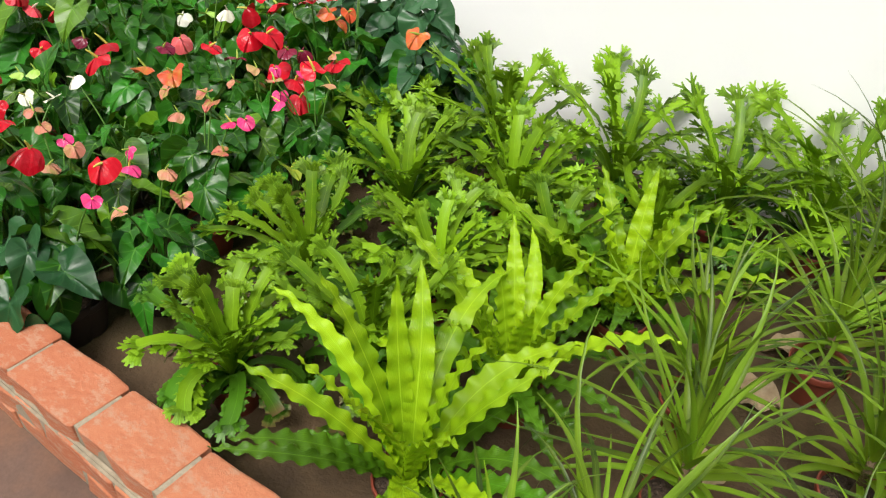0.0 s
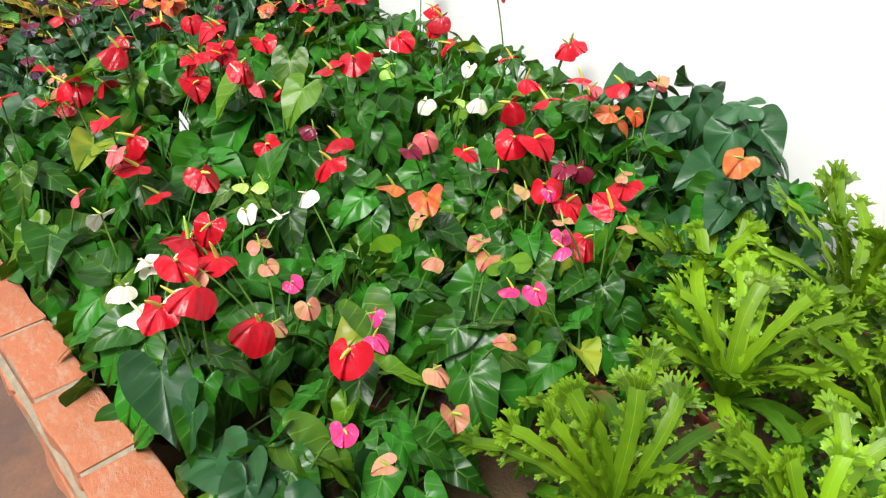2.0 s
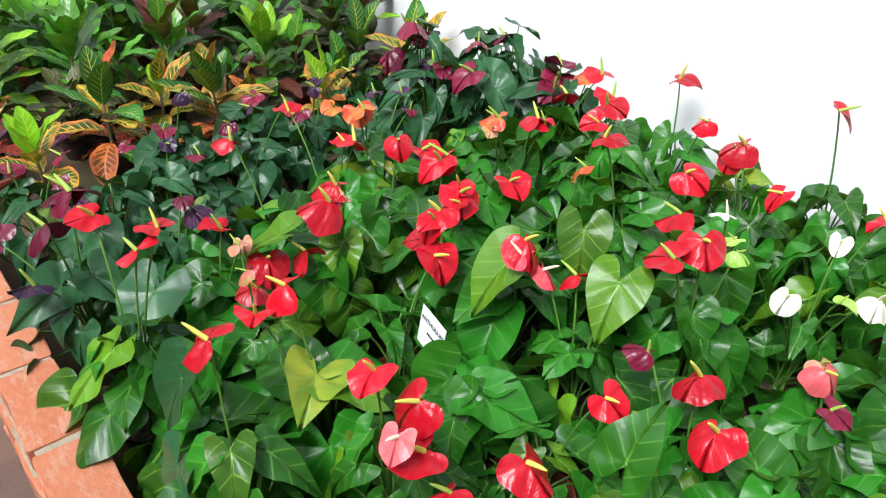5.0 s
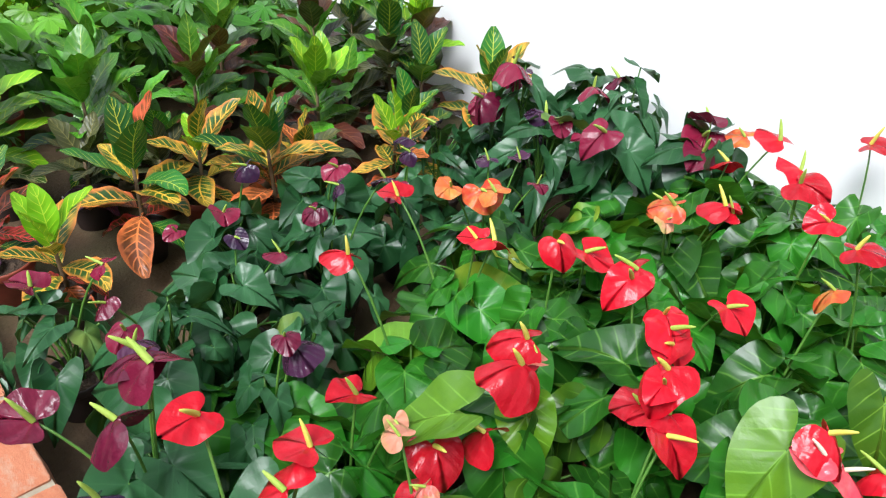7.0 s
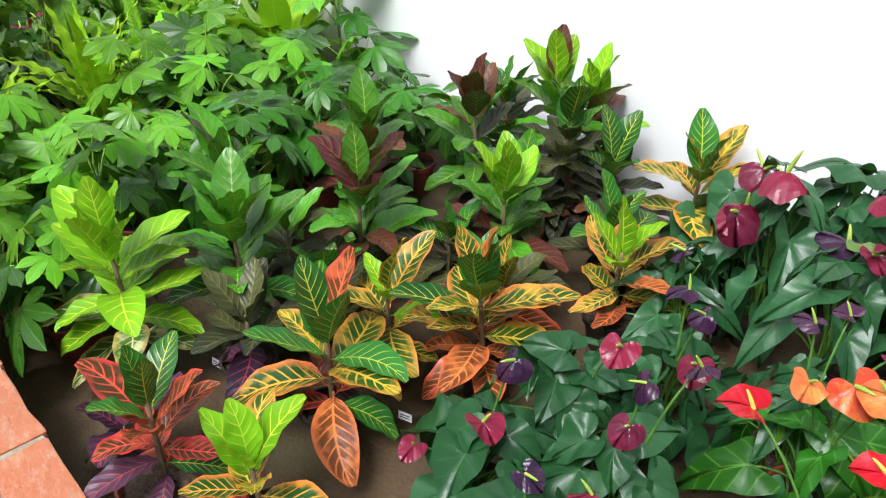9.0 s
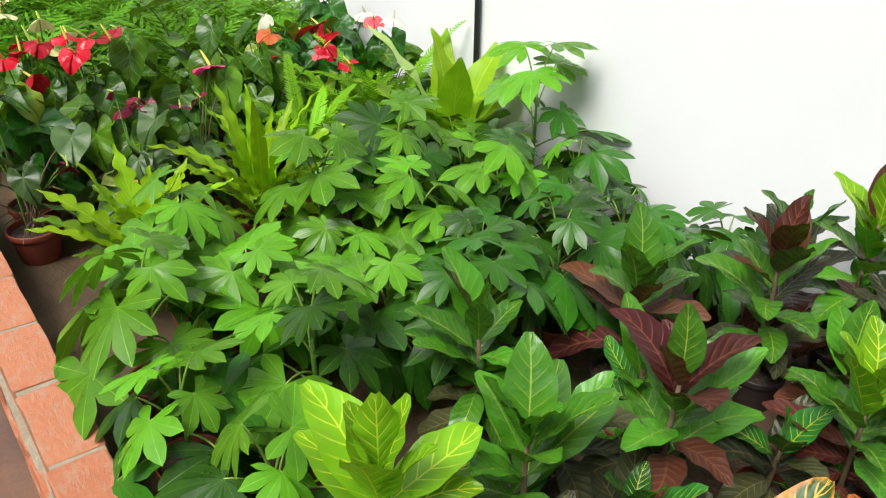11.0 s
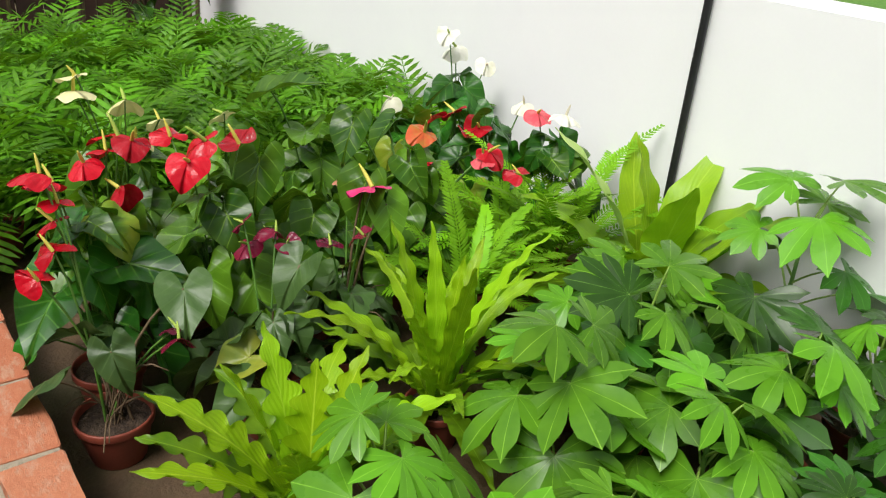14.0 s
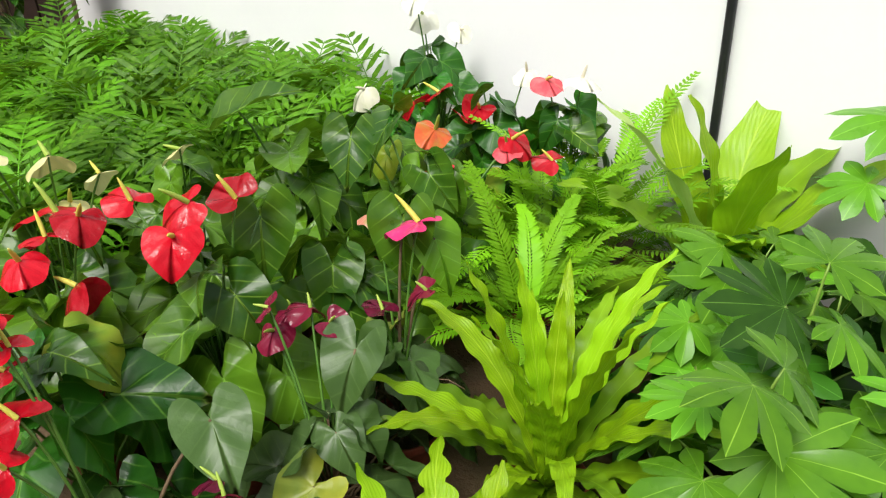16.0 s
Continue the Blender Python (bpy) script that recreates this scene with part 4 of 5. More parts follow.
for k, (x, y, s, w) in enumerate([(-0.70, 0.77, 0.43, 0.052), (-0.69, 1.13, 0.38, 0.046), (-0.60, 1.51, 0.40, 0.046)]):
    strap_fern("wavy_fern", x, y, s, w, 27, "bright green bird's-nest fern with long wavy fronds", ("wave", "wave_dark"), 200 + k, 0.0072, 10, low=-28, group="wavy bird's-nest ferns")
for k, (x, y, s) in enumerate([(-0.28, 0.72, 0.34), (-0.26, 1.06, 0.36), (0.02, 1.30, 0.36), (0.06, 0.86, 0.34), (-0.14, 1.66, 0.38), (-0.12, 2.12, 0.52), (0.16, 1.98, 0.50), (0.34, 1.45, 0.38), (-0.40, 0.60, 0.26), (0.22, 1.14, 0.36), (0.14, 1.62, 0.40), (-0.02, 2.14, 0.44), (0.40, 1.86, 0.46), (0.10, 0.62, 0.3), (-0.34, 1.34, 0.32)]):
    dracaena(x, y, s * 1.2, 38, "green dracaena tuft with narrow arching leaves in a pot", 300 + k)

# anthuriums in flower: colour, place
FLOWERS = []
FLOWERS += [("red", p) for p in [(-3.24, 0.68, 0.46), (-3.0, 0.84, 0.45), (-2.9, 0.66, 0.49), (-3.02, 0.79, 0.4), (-3.24, 1.08, 0.42), (-3.63, 1.05, 0.42), (-3.8, 1.3, 0.37), (-3.62, 1.36, 0.33), (-3.46, 1.42, 0.38), (-3.29, 1.42, 0.39), (-3.1, 1.25, 0.38), (-3.16, 1.37, 0.35), (-3.06, 1.22, 0.32), (-2.81, 1.38, 0.34), (-3.31, 1.8, 0.37), (-3.04, 1.71, 0.46), (-3.47, 2.06, 0.34), (-3.3, 2.06, 0.39), (-3.25, 2.3, 0.4), (-3.09, 2.23, 0.34), (-2.95, 1.94, 0.33), (-2.64, 1.53, 0.45), (-2.51, 2.06, 0.35)]]
FLOWERS += [("red", p) for p in [(-2.3, 1.9, 0.39), (-2.18, 1.86, 0.38), (-2.25, 1.78, 0.37), (-2.12, 1.97, 0.38), (-2.23, 2.07, 0.37), (-2.07, 2.05, 0.41), (-2.75, 0.85, 0.43), (-2.68, 0.88, 0.4), (-2.64, 0.86, 0.34), (-2.55, 1.17, 0.33), (-2.5, 1.37, 0.3), (-2.4, 1.27, 0.31), (-2.22, 1.58, 0.3), (-2.16, 1.71, 0.32), (-2.12, 1.75, 0.32), (-2.6, 0.88, 0.27), (-2.36, 0.9, 0.29), (-2.54, 0.98, 0.32), (-2.22, 0.79, 0.37), (-2.15, 0.73, 0.38), (-2.16, 0.82, 0.34), (-2.02, 1.69, 0.24), (-1.89, 0.67, 0.5), (-1.92, 0.61, 0.47)]]
FLOWERS += [("red", p) for p in [(-1.88, 0.76, 0.38), (-1.75, 0.86, 0.34), (-3.57, 1.36, 0.35), (-3.3, 1.45, 0.39), (-3.38, 2.1, 0.42), (-3.27, 2.0, 0.39), (-3.32, 1.78, 0.39), (-3.12, 1.78, 0.45), (-3.15, 1.52, 0.36), (-3.18, 1.39, 0.36), (-3.11, 1.27, 0.39), (-3.08, 1.25, 0.33), (-2.88, 1.3, 0.42), (-3.26, 1.11, 0.44), (-3.42, 0.91, 0.33), (-3.41, 0.66, 0.46), (-3.26, 0.73, 0.48), (-3.27, 0.94, 0.32), (-2.74, 2.2, 0.50), (-2.44, 2.25, 0.37), (-2.72, 1.98, 0.36), (-2.9, 2.1, 0.38), (-2.8, 1.7, 0.37)]]
FLOWERS += [("orange", p) for p in [(-3.72, 1.47, 0.36), (-3.43, 1.74, 0.36), (-2.06, 1.31, 0.34), (-1.65, 2.0, 0.36), (-3.39, 1.7, 0.39), (-3.03, 1.64, 0.41), (-3.51, 2.2, 0.35), (-3.67, 1.46, 0.38), (-2.06, 2.0, 0.34)]]
FLOWERS += [("white", p) for p in [(-2.53, 1.89, 0.36), (-2.53, 1.71, 0.3), (-2.4, 1.81, 0.32), (-2.43, 0.69, 0.37), (-2.27, 1.11, 0.33), (-2.28, 1.04, 0.29), (-2.23, 0.71, 0.34), (-2.0, 0.6, 0.41), (-2.70, 1.71, 0.41), (-2.22, 0.70, 0.34)]]
FLOWERS += [("greenish", p) for p in [(-2.65, 1.67, 0.39), (-2.36, 1.0, 0.36), (-2.04, 0.66, 0.37), (-2.45, 1.75, 0.31)]]
FLOWERS += [("pink", p) for p in [(-2.87, 1.28, 0.4), (-1.99, 2.1, 0.42), (-2.65, 0.82, 0.39), (-2.37, 1.57, 0.29), (-2.53, 0.68, 0.38), (-2.1, 1.95, 0.42)]]
FLOWERS += [("magenta", p) for p in [(-2.08, 0.94, 0.26), (-1.78, 1.58, 0.33), (-1.69, 1.22, 0.33), (-1.58, 0.73, 0.37), (-1.86, 1.0, 0.28), (-1.95, 1.62, 0.28), (-1.8, 1.5, 0.28)]]
FLOWERS += [("salmon", p) for p in [(-2.14, 0.91, 0.34), (-2.03, 1.26, 0.31), (-1.76, 1.45, 0.35), (-1.76, 1.22, 0.37), (-1.48, 0.74, 0.37), (-3.29, 0.89, 0.36), (-1.9, 1.2, 0.30), (-1.62, 0.95, 0.33), (-1.7, 1.62, 0.30), (-1.85, 1.8, 0.30), (-1.95, 1.45, 0.3), (-1.58, 1.1, 0.33), (-3.2, 0.86, 0.36), (-1.95, 0.9, 0.3)]]
FLOWERS += [("maroon", p) for p in [(-2.31, 1.46, 0.31), (-2.11, 1.6, 0.28), (-1.95, 1.75, 0.3), (-2.6, 1.35, 0.3)]]

# most blooms stand in twos or threes
for colour, p in list(FLOWERS):
    for _ in range(2):
        if rnd.random() < (0.10 if colour == "red" else 0.24):
            FLOWERS.append((colour if rnd.random() < 0.8 else rnd.choice(("salmon", "salmon", "red")), (p[0] + rnd.uniform(-0.07, 0.07), p[1] + rnd.uniform(-0.07, 0.07), p[2] + rnd.uniform(-0.05, 0.02))))

pots = []
rows = 0
for yy in np.arange(0.66, 2.33, 0.225):
    rows += 1
    shift = 0.11 if rows % 2 else 0.0
    for xx in np.arange(-1.60, -3.80, -0.225):
        x, y = xx - shift + rnd.uniform(-0.03, 0.03), yy + rnd.uniform(-0.025, 0.025)
        if x < -3.42 and y < 0.85 or x < -3.62 and (y < 1.15 or y > 1.75):
            continue
        pots.append((x, y))
given = {k: [] for k in range(len(pots))}
for colour, p in FLOWERS:
    k = min(range(len(pots)), key=lambda i: math.hypot(pots[i][0] - p[0], pots[i][1] - p[1]))
    size = (0.074 if colour in ("red", "orange") else 0.060) * rnd.uniform(0.82, 1.15) * (0.72 if colour in ("salmon", "magenta", "greenish") else (0.88 if colour in ("white", "orange") else 1.0))
    given[k].append((colour, p, size))
LARGE = [((-1.98, 0.60, 0.29), 0.150, -20, 18, "anthurium_dark"), ((-1.72, 0.62, 0.26), 0.125, -80, 58, "anthurium_dark"), ((-1.86, 0.60, 0.28), 0.120, -100, 62, "anthurium_dark"), ((-3.00, 0.64, 0.36), 0.130, -95, 60, "anthurium_dark"), ((-2.92, 0.58, 0.26), 0.120, -85, 66, "anthurium_dark"), ((-2.86, 1.45, 0.40), 0.120, -50, 50, "anthurium_big"), ((-2.72, 1.40, 0.37), 0.130, -70, 30, "anthurium_big"), ((-2.46, 1.12, 0.30), 0.120, 90, -62, "anthurium"), ((-1.92, 1.02, 0.24), 0.120, -10, 10, "anthurium_big"), ((-3.28, 0.98, 0.36), 0.145, -140, 26, "anthurium_big"), ((-2.92, 1.30, 0.36), 0.150, -100, 40, "anthurium_big"), ((-3.34, 0.72, 0.30), 0.150, -60, 30, "anthurium_dark")]
blades = {k: [] for k in range(len(pots))}
for leaf in LARGE:
    blades[min(range(len(pots)), key=lambda i: math.hypot(pots[i][0] - leaf[0][0], pots[i][1] - leaf[0][1]))].append(leaf)
SHADES = {"red": "red", "orange": "orange", "white": "white", "greenish": "white and green", "pink": "pink", "magenta": "magenta", "salmon": "salmon", "maroon": "maroon"}
for k, (x, y) in enumerate(pots):
    fl = given[k]
    tall = max([p[2] for _, p, _ in fl], default=0.34)
    h = min(max(tall - 0.105, 0.22), 0.32) - bed_z(y)
    text = f"glossy green anthurium with {SHADES[fl[0][0]]} flowers in a pot" if fl else "glossy green anthurium without flowers in a pot"
    anthurium(x, y, "anthurium", 17 if x > -2.5 else 14, 0.150, h * rnd.uniform(0.88, 1.06), 0.112 if x > -2.2 else (0.124 if x > -2.8 else 0.142), text, "anthuriums in the bed", fl, HEART if rnd.random() < 0.8 else ARROW, 1000 + k, (0.07, 0.11, "pot_dark" if rnd.random() < 0.6 else "pot"), large=blades[k])

anthurium(-1.70, 0.64, "anthurium_dark", 10, 0.17, 0.32, 0.128, "dark green anthurium with large leaves over the kerb", "anthuriums in the bed", (), HEART, 1390)
for k, (x, y, h) in enumerate([(-1.74, 2.20, 0.50), (-1.95, 2.28, 0.50), (-1.62, 2.04, 0.40), (-2.15, 2.25, 0.46)]):
    anthurium(x, y, "anthurium_dark", 15, 0.16, h, 0.140, "tall dark green anthurium with large leaves by the wall", "anthuriums in the bed", (), HEART, 1400 + k)

# dark anthuriums with violet and maroon spathes
DARK = [(-3.58, 0.64), (-3.78, 0.74), (-4.08, 0.66), (-3.72, 1.0), (-3.96, 0.98), (-3.98, 1.24), (-4.06, 1.52), (-3.82, 1.60), (-3.90, 1.88), (-4.12, 2.02), (-3.76, 1.98), (-3.58, 2.14), (-4.18, 1.10), (-3.88, 2.22), (-4.22, 1.80), (-4.30, 2.20), (-4.04, 2.26), (-4.20, 2.02), (-4.16, 1.34), (-3.62, 0.86), (-3.90, 0.82)]
DARK_FLOWERS = [("maroon", (-3.52, 0.59, 0.41)), ("maroon", (-3.6, 0.67, 0.43)), ("maroon", (-3.55, 0.66, 0.45)), ("maroon", (-4.12, 0.64, 0.26)), ("violet", (-3.75, 0.7, 0.33)), ("maroon", (-4.12, 2.0, 0.38)), ("maroon", (-4.10, 1.96, 0.42)), ("maroon", (-3.87, 1.9, 0.34)), ("maroon", (-3.77, 1.92, 0.33)), ("maroon", (-3.56, 2.1, 0.32)), ("maroon", (-3.6, 2.16, 0.33)), ("maroon", (-3.71, 0.52, 0.3)), ("violet", (-4.13, 1.13, 0.36)), ("violet", (-3.96, 1.26, 0.34)), ("violet", (-4.0, 1.5, 0.33)), ("violet", (-4.07, 1.56, 0.32)), ("violet", (-3.85, 1.62, 0.33)), ("violet", (-4.0, 1.02, 0.28)), ("violet", (-3.95, 1.9, 0.28)), ("maroon", (-4.22, 0.98, 0.20)), ("violet", (-4.2, 1.76, 0.26)), ("violet", (-3.92, 1.36, 0.34)), ("violet", (-3.82, 1.7, 0.32))]
for x, y in DARK:
    DARK_FLOWERS.append((rnd.choice(("violet", "maroon", "maroon")), (x + rnd.uniform(-0.12, 0.12), y + rnd.uniform(-0.12, 0.12), (0.34 if y > 1.8 and x > -4.2 else 0.29) + rnd.uniform(-0.03, 0.04))))
given = {k: [] for k in range(len(DARK))}
for colour, p in DARK_FLOWERS:
    k = min(range(len(DARK)), key=lambda i: math.hypot(DARK[i][0] - p[0], DARK[i][1] - p[1]))
    given[k].append((colour, p, 0.068 * rnd.uniform(0.8, 1.2) * (1.25 if p[1] < 0.7 or p[1] > 1.9 else 0.8)))
for k, (x, y) in enumerate(DARK):
    anthurium(x, y, "anthurium_dark", 15, 0.15, (0.48 if y > 1.8 and x > -4.2 else 0.30) * rnd.uniform(0.92, 1.08), 0.138 if y > 1.8 else 0.115, "dark green anthurium with maroon and violet spathes in a pot", "dark anthuriums", given[k], HEART if rnd.random() < 0.5 else ARROW, 1500 + k, (0.065, 0.10, "pot_dark"))

# crotons
GOLD = ("croton_green", "croton_gold", "croton_red")
FRONT_CROTONS = [
    (-4.55, 1.02, 0.39, 0.165, 17, ("croton_green", "croton_gold", "croton_red"), "croton with green, red and orange veined leaves in a pot"),
    (-4.44, 1.37, 0.40, 0.155, 19, GOLD, "croton with gold-veined green and orange leaves in a pot"),
    (-4.62, 1.23, 0.34, 0.140, 13, ("croton_lime", "croton_gold", "croton_gold"), "croton with gold-veined green and yellow leaves in a pot"),
    (-4.36, 1.73, 0.36, 0.150, 15, ("croton_lime", "croton_gold", "croton_red"), "croton with lime, gold and red leaves in a pot"),
    (-4.58, 0.66, 0.37, 0.125, 16, ("croton_green", "croton_red", "croton_violet"), "small croton with green, red and violet leaves in a pot"),
    (-5.00, 0.80, 0.49, 0.170, 19, ("croton_lime", "croton_lime", "croton_cream"), "tall croton with lime-green yellow-veined leaves in a pot"),
    (-4.96, 1.05, 0.45, 0.155, 18, ("croton_mid", "croton_mid", "croton_green"), "croton with plain green leaves in a pot"),
    (-4.91, 1.37, 0.46, 0.155, 18, ("croton_brown", "croton_mid", "croton_dark"), "croton with green and chocolate-brown leaves in a pot"),
    (-4.69, 1.69, 0.43, 0.150, 19, ("croton_lime", "croton_mid", "croton_brown"), "croton with lime young leaves and brown old ones in a pot"),
    (-4.96, 2.18, 0.54, 0.155, 22, ("croton_lime", "croton_mid", "croton_brown"), "tall bushy croton with green and brown leaves by the wall"),
    (-4.78, 2.06, 0.48, 0.150, 20, ("croton_green", "croton_dark", "croton_dark"), "bushy croton with dark green leaves by the wall"),
    (-4.46, 2.24, 0.40, 0.165, 12, ("croton_green", "croton_gold", "croton_brown"), "croton with large gold-veined leaves by the wall"),
]
BACK_CROTONS = [
    (-4.39, 0.76, 0.31, 0.140, 14, ("croton_lime", "croton_gold", "croton_red"), "small croton with red and orange leaves in a pot"),
    (-4.74, 0.66, 0.17, 0.110, 12, ("croton_violet", "croton_violet", "croton_dark"), "low croton with violet red-veined leaves in a pot"),
    (-4.81, 0.97, 0.28, 0.135, 14, ("croton_dark", "croton_dark", "croton_violet"), "low croton with dark leaves in a pot"),
    (-4.78, 1.56, 0.28, 0.140, 14, ("croton_green", "croton_dark", "croton_dark"), "low croton with dark leaves in a pot"),
    (-4.54, 1.52, 0.26, 0.135, 14, ("croton_gold", "croton_dark", "croton_red"), "low croton with dark and red leaves in a pot"),
    (-4.84, 1.22, 0.26, 0.135, 13, ("croton_green", "croton_dark", "croton_violet"), "low croton with dark violet leaves in a pot"),
    (-5.04, 1.24, 0.30, 0.135, 14, ("croton_mid", "croton_dark", "croton_dark"), "low croton with dark green leaves in a pot"),
    (-4.76, 1.16, 0.24, 0.125, 12, ("croton_dark", "croton_dark", "croton_brown"), "low croton with dark leaves in a pot"),
    (-4.80, 1.88, 0.32, 0.140, 14, ("croton_mid", "croton_dark", "croton_brown"), "croton with dark green leaves in a pot"),
    (-5.08, 1.50, 0.32, 0.140, 14, ("croton_mid", "croton_green", "croton_dark"), "croton with dark green leaves in a pot"),
    (-4.50, 1.92, 0.30, 0.140, 15, ("croton_green", "croton_dark", "croton_dark"), "croton with dark green leaves in a pot"),
    (-5.22, 1.62, 0.45, 0.155, 17, ("croton_mid", "croton_brown", "croton_green"), "croton with green leaves among the fatsias"),
    (-4.86, 2.26, 0.50, 0.150, 20, ("croton_lime", "croton_brown", "croton_dark"), "tall croton with dark green and brown leaves by the wall"),
    (-4.66, 2.10, 0.38, 0.145, 17, ("croton_green", "croton_dark", "croton_brown"), "croton with dark green leaves by the wall"),
    (-5.12, 2.14, 0.46, 0.150, 18, ("croton_green", "croton_dark", "croton_brown"), "bushy croton with dark leaves among the fatsias"),
    (-5.27, 1.22, 0.45, 0.155, 16, ("croton_mid", "croton_mid", "croton_dark"), "croton with lime and green leaves among the fatsias"),
    (-5.02, 1.92, 0.50, 0.150, 18, ("croton_brown", "croton_mid", "croton_dark"), "croton with green and brown leaves by the wall"),
]
for k, (x, y, h, leaf, n, mats, text) in enumerate(FRONT_CROTONS + BACK_CROTONS):
    croton(x, y, h, leaf, n, mats, text, 2000 + k, pot=(0.088, 0.12, "pot") if k == 4 else None)

# fatsias
spots = [(-5.24, 0.72), (-5.42, 1.36), (-5.47, 1.64), (-5.36, 1.94), (-5.34, 2.20), (-5.52, 0.66), (-5.50, 0.94), (-5.60, 1.20), (-5.62, 1.50), (-5.60, 1.78), (-5.62, 2.08), (-5.82, 0.70), (-5.84, 0.96), (-5.90, 1.24), (-5.92, 1.52), (-5.90, 1.82), (-5.88, 2.14), (-6.12, 0.90), (-6.16, 1.34), (-6.18, 1.62), (-6.20, 1.92), (-6.40, 1.86), (-6.36, 1.62), (-6.42, 2.06)]
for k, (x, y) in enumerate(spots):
    # brightly lit plants get only light leaves, shaded back ones only dark
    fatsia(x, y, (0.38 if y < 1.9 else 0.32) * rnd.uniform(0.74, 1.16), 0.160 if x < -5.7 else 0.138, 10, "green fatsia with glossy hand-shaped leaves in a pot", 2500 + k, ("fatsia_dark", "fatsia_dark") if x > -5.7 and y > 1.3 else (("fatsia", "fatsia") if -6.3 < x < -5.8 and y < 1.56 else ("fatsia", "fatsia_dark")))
fatsia(-6.17, 2.22, 0.58, 0.165, 10, "tall leggy fatsia with a bare stem by the wall", 2590, ("fatsia", "fatsia_dark"), reach=0.19)

# light green ferns
strap_fern("nest_fern", -6.47, 1.29, 0.42, 0.050, 34, "lime-green bird's-nest fern with long smooth fronds", ("lime", "crest"), 2700, 0.0052, 7, low=-34)
strap_fern("lobed_fern", -6.33, 0.87, 0.345, 0.098, 21, "light green fern with broad lobed fronds in a pot", ("lime", "crest"), 2701, 0.004, 4, low=-5, lobed=0.42)
strap_fern("nest_fern", -6.56, 2.16, 0.54, 0.130, 14, "broad lime-green bird's-nest fern with a pale young frond by the wall", ("lime", "crest"), 2702, 0.007, 4, low=12, pale=(3,))
for k, (x, y, s, m) in enumerate([(-6.78, 1.64, 0.36, "fern"), (-6.84, 2.06, 0.47, "fern"), (-6.98, 1.94, 0.40, "fern")]):
    feather_plant("feather_fern", x, y, s * 1.15, 28, 34, 0.044, 0.0085, m, "bright green feathery fern in a terracotta pot", "fern", "feathery ferns", 2800 + k, 76, arch=48)

# anthuriums with large leaves at the far end
FAR = [("red", p) for p in [(-6.95, 1.04, 0.56), (-7.0, 0.98, 0.56), (-7.15, 0.95, 0.53), (-7.19, 0.87, 0.52), (-7.2, 0.81, 0.5), (-7.17, 0.75, 0.49), (-6.9, 0.61, 0.58), (-6.88, 0.63, 0.52), (-6.81, 0.56, 0.4), (-7.05, 1.63, 0.38), (-7.24, 2.02, 0.38), (-7.45, 2.08, 0.37), (-6.99, 1.85, 0.4), (-6.84, 0.60, 0.44)]]
FAR += [("orange", (-7.08, 1.67, 0.46)), ("salmon", (-6.88, 1.29, 0.45)), ("magenta", (-6.77, 1.29, 0.47)), ("pink", (-7.11, 2.16, 0.45)), ("pink", (-7.0, 1.84, 0.38))]
FAR += [("maroon", p) for p in [(-6.68, 1.21, 0.4), (-6.81, 0.98, 0.43), (-6.76, 1.06, 0.38), (-6.84, 1.0, 0.36), (-6.7, 0.78, 0.28), (-6.74, 1.16, 0.36)]]
FAR += [("cream", p) for p in [(-7.53, 0.84, 0.6), (-7.46, 0.94, 0.54), (-7.41, 1.01, 0.49), (-7.42, 1.2, 0.48)]]
FAR += [("white", p) for p in [(-7.54, 1.86, 0.42), (-7.18, 2.16, 0.46), (-7.02, 2.2, 0.46), (-7.59, 2.14, 0.62), (-7.55, 2.3, 0.5), (-7.62, 2.2, 0.56)]]
for colour, p in list(FAR):
    if rnd.random() < 0.5 and colour in ("red", "maroon", "cream"):
        FAR.append((colour, (p[0] + rnd.uniform(-0.08, 0.08), p[1] + rnd.uniform(-0.08, 0.08), p[2] - rnd.uniform(0.0, 0.07))))
spots = [(-6.70, 0.98, "anthurium_grey"), (-6.78, 1.22, "anthurium_grey"), (-6.79, 0.655, "anthurium_grey"), (-6.98, 0.70, "anthurium"), (-6.98, 0.98, "anthurium_big"), (-7.02, 1.28, "anthurium_big"), (-7.06, 1.60, "anthurium_big"), (-7.24, 0.80, "anthurium_big"), (-7.24, 1.10, "anthurium_big"), (-7.30, 1.42, "anthurium_big"), (-7.30, 1.74, "anthurium_big"), (-7.22, 2.06, "anthurium"), (-7.50, 0.92, "anthurium_big"), (-7.52, 1.24, "anthurium_big"), (-7.54, 1.58, "anthurium_big"), (-7.52, 1.90, "anthurium"), (-7.58, 2.20, "anthurium"), (-7.06, 2.20, "anthurium")]
given = {k: [] for k in range(len(spots))}
for colour, p in FAR:
    k = min(range(len(spots)), key=lambda i: math.hypot(spots[i][0] - p[0], spots[i][1] - p[1]))
    given[k].append((colour, p, 0.082 * rnd.uniform(0.85, 1.15) * (0.65 if colour in ("maroon", "salmon") else (0.78 if p[1] < 0.72 else 1.0))))
LARGE = [((-6.82, 1.30, 0.46), 0.135, -60, 66, "anthurium_big"), ((-7.32, 1.30, 0.57), 0.160, 55, -28, "anthurium_big"), ((-7.14, 1.46, 0.50), 0.130, -60, 55, "anthurium_big"), ((-6.98, 1.10, 0.50), 0.140, -45, 62, "anthurium_big"), ((-6.78, 1.34, 0.42), 0.120, -10, 50, "anthurium_big"), ((-6.76, 0.82, 0.34), 0.125, -20, 24, "anthurium_grey"), ((-6.70, 1.06, 0.36), 0.120, -75, 40, "anthurium_grey"), ((-7.20, 1.62, 0.46), 0.130, -100, 45, "anthurium_big")]
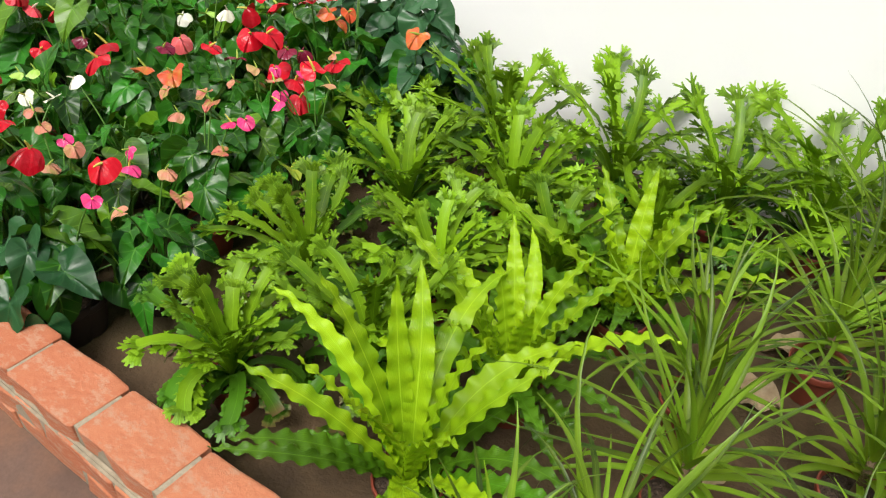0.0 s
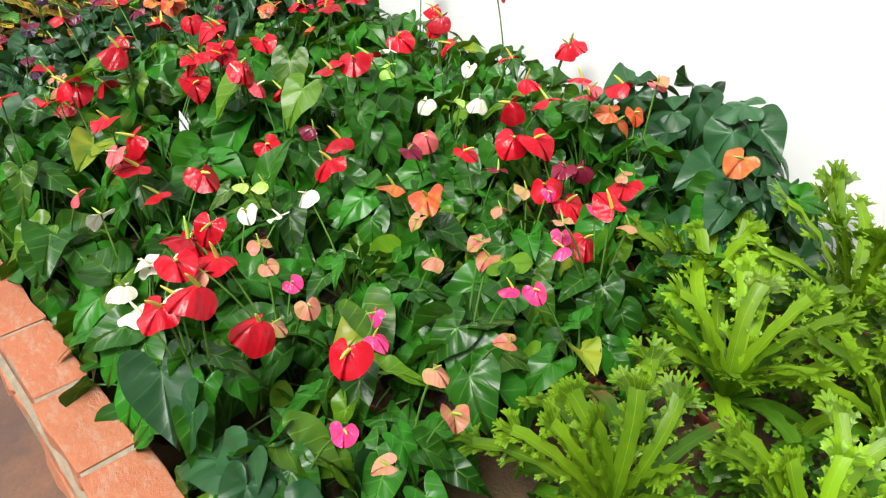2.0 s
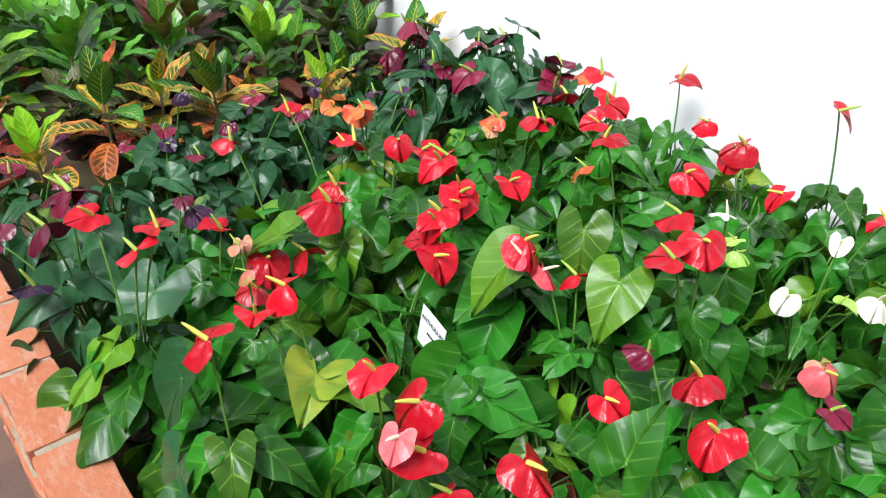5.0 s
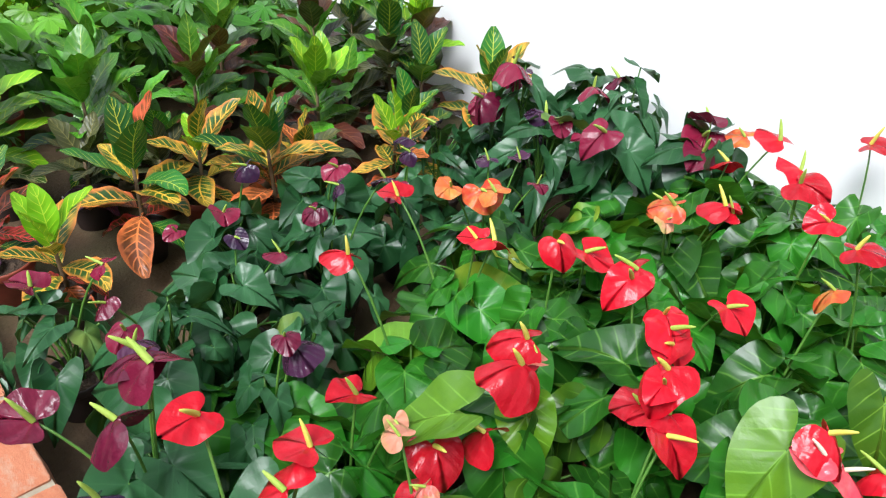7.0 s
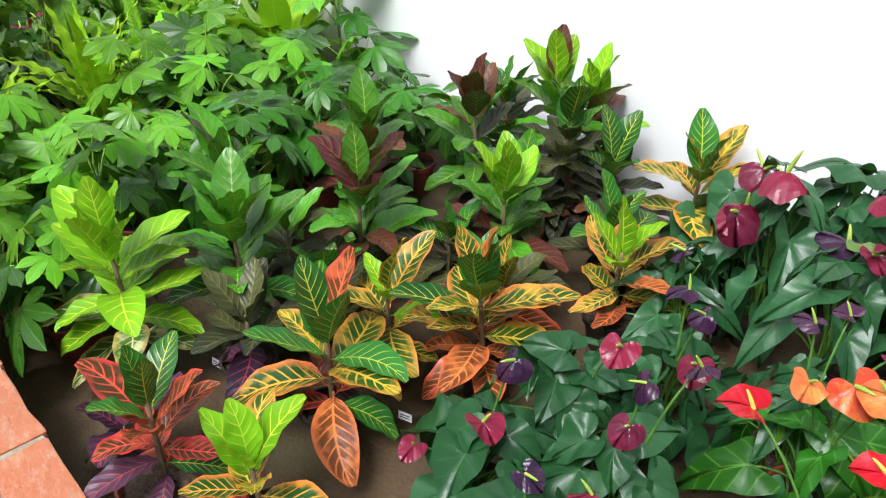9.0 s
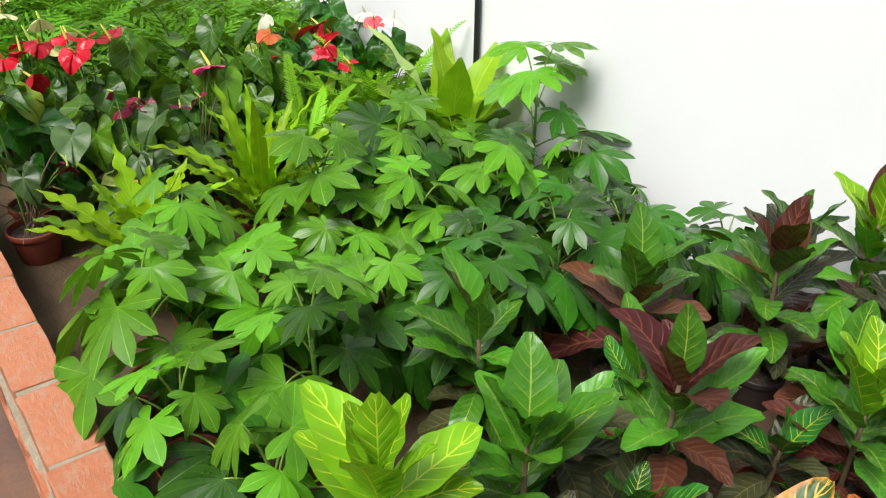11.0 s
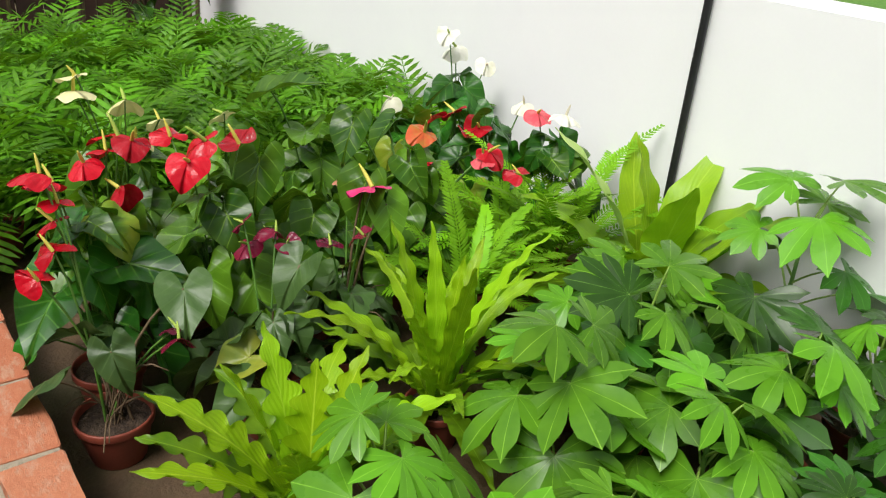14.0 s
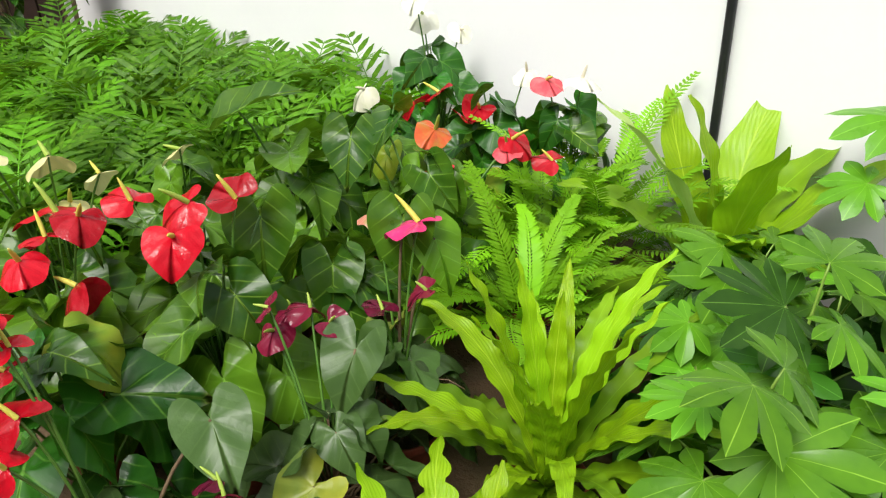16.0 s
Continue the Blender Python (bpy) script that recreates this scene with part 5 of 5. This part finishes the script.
blades = {k: [] for k in range(len(spots))}
for leaf in LARGE:
    blades[min(range(len(spots)), key=lambda i: math.hypot(spots[i][0] - leaf[0][0], spots[i][1] - leaf[0][1]))].append(leaf)
for k, (x, y, mat) in enumerate(spots):
    small = mat == "anthurium_grey"
    tall = (0.34 if small else 0.49) if y < 2.1 or k != 16 else 0.58
    anthurium(x, y, mat, 6 if k == 2 else 17, 0.16, tall * rnd.uniform(0.90, 1.04), 0.108 if small else 0.140, "dull green anthurium with small maroon flowers in a terracotta pot" if small else "tall anthurium with large leaves and bright flowers in a pot", "large anthuriums", given[k], HEART, 3000 + k, (0.082, 0.11, "pot"), "stem_brown" if small else "stem", blades[k])

# parlour palms fill the end of the bed
k = 0
for yy in np.arange(0.68, 2.35, 0.30):
    for xx in np.arange(-7.84, -9.75, -0.30):
        k += 1
        feather_plant("parlour_palm", xx + rnd.uniform(-0.06, 0.06), yy + rnd.uniform(-0.05, 0.05), 0.47 * rnd.uniform(0.82, 1.12), 24, 10, 0.135, 0.0185, "palm", "light green parlour palm with feathered fronds in a pot", "palm", "parlour palms", 4000 + k, 80, arch=62)

# added dark brown backdrop for the unclear far end, and leggy shrubs behind the palms
screen = tagged(new("dark_backdrop"), "dark brown backdrop of upright boards added at the end of the bed", "screen", kind="structure")
for k in range(12):
    part("plank", box_bm(-10.74, 0.50 + k * 0.155, -0.10, -10.70, 0.645 + k * 0.155, 2.1, 0.004), M["backdrop_brown"], screen)
for z in (0.25, 1.75):
    part("rail", box_bm(-10.78, 0.50, z, -10.742, 2.35, z + 0.07, 0.004), M["backdrop_brown"], screen)


def leggy_shrub(x, y, height, leaf, n, seed):
    rng = random.Random(seed)
    plant = thing("leggy_shrub", x, y, "tall dark green shrub with bare stems behind the palms", "shrub", "leggy shrubs at the end of the bed")
    z0 = pot_on(plant, 0.11, 0.17, "pot_dark")
    for q in range(3):
        a = math.radians(120 * q + rng.uniform(-30, 30))
        tip = np.array([math.cos(a) * 0.12, math.sin(a) * 0.12, height * rng.uniform(0.8, 1.0)])
        path = curve3((0.02 * math.cos(a), 0.02 * math.sin(a), z0 - 0.03), (tip[0] * 0.3, tip[1] * 0.3, tip[2] * 0.6), tip, 10)
        v, f, u = tube(path, np.linspace(0.012, 0.005, 10), 7)
        stem = build("stem", v, f, M["stem_brown"], plant)
        for i in range(n):
            at = path[min(9, 4 + int(6 * rng.random()))]
            b = place_flat(ARROW, leaf * rng.uniform(0.7, 1.2), at, rng.uniform(0, 360), rng.uniform(-10, 55), rng.uniform(-30, 30), rng.uniform(0, 0.6), rng.uniform(0.2, 0.7), 0.08, rng)
            build("leaf", b[0] + b[3] * leaf * 0.35, b[1], M["fatsia_dark"], stem, b[2])


for k, y in enumerate((0.78, 1.12, 1.50, 1.86, 2.18)):
    leggy_shrub(-10.22 + 0.07 * (k % 2), y, 0.95 + 0.1 * (k % 3), 0.16, 7, 4500 + k)

# ---- small things ----
sign = tagged(new("plant_sign"), "small white card lettered ANTHURIUM on a stick", "sign")
sign.matrix_world = pose(-2.935, 1.11, 0.250, 82, 3, -10)
part("card", box_bm(-0.046, -0.045, -0.001, 0.046, 0.045, 0.001, 0.0006), M["card"], sign)
txt = bpy.data.curves.new("lettering", "FONT")
txt.body, txt.size, txt.align_x, txt.extrude = "ANTHURIUM", 0.0145, "CENTER", 0.0003
txt.materials.append(M["ink"])
words = new("lettering", txt)
words.parent, words.location = sign, (0, 0.016, 0.0016)
part("line", box_bm(-0.014, -0.008, 0.001, 0.014, -0.003, 0.0016), M["ink"], sign)
v, f, u = tube([(0, -0.028, -0.002), (0, -0.15, -0.03), (0, -0.30, -0.08)], [0.002, 0.002, 0.002], 6)
build("stick", v, f, M["black"], sign)

for k, (x, y, z, az) in enumerate([(-4.46, 1.22, 0.03, 20), (-4.90, 1.00, 0.03, 10), (-4.60, 0.60, 0.02, 30)]):
    tag = tagged(new("pot_label"), "small white paper label beside a pot", "label", "pot labels")
    tag.matrix_world = pose(x, y - 0.075, bed_z(y) + 0.055, 80, 0, az)
    part("paper", box_bm(-0.017, -0.010, -0.0006, 0.017, 0.010, 0.0006), M["card"], tag)
    for q in (-0.003, 0.003):
        part("line", box_bm(-0.012, q - 0.0012, 0.0006, 0.012, q + 0.0012, 0.001), M["ink"], tag)

for k, (x, y, az, s) in enumerate([(-0.24, 1.53, 20, 0.10), (-0.25, 1.23, 80, 0.10), (-0.40, 0.72, 140, 0.10), (-0.21, 1.77, 200, 0.10), (-0.16, 0.78, 260, 0.09), (-4.70, 0.62, 40, 0.06), (-4.66, 0.56, 130, 0.05)]):
    rng = random.Random(5000 + k)
    b = place_flat(ROUND, s, (0, 0, 0.035), az, -10, rng.uniform(-15, 15), 0.7, 0.5, 0.16, rng)
    low = b[0][:, 2].min()
    dry = build("dried_leaf", b[0] - (0, 0, low), b[1], M["dry"], None, b[2])
    dry.location = (x, y, bed_z(y) + 0.004)
    tagged(dry, "curled dry beige leaf lying on the bed floor", "dead leaf", "dried leaves")

# shrubs outside, beyond the wall
bush_V, bush_F, bush_U, n = [], [], [], 0
for i in range(2600):
    c = (rnd.uniform(-11, 1), rnd.uniform(2.85, 3.6), rnd.uniform(0.1, 0.78) + 0.1 * noise.noise(Vector((i * 0.1, 0, 0))))
    b = place_flat(ARROW, rnd.uniform(0.05, 0.09), c, rnd.uniform(0, 360), rnd.uniform(-30, 60))
    bush_V.append(b[0])
    bush_U.append(b[2])
    bush_F += [tuple(q + n for q in t) for t in b[1]]
    n += len(b[0])
hedge = build("shrubs", np.concatenate(bush_V), bush_F, M["hedge"], None, np.concatenate(bush_U))
tagged(hedge, "bright green shrubs outside behind the low wall", "shrub", kind="stuff")
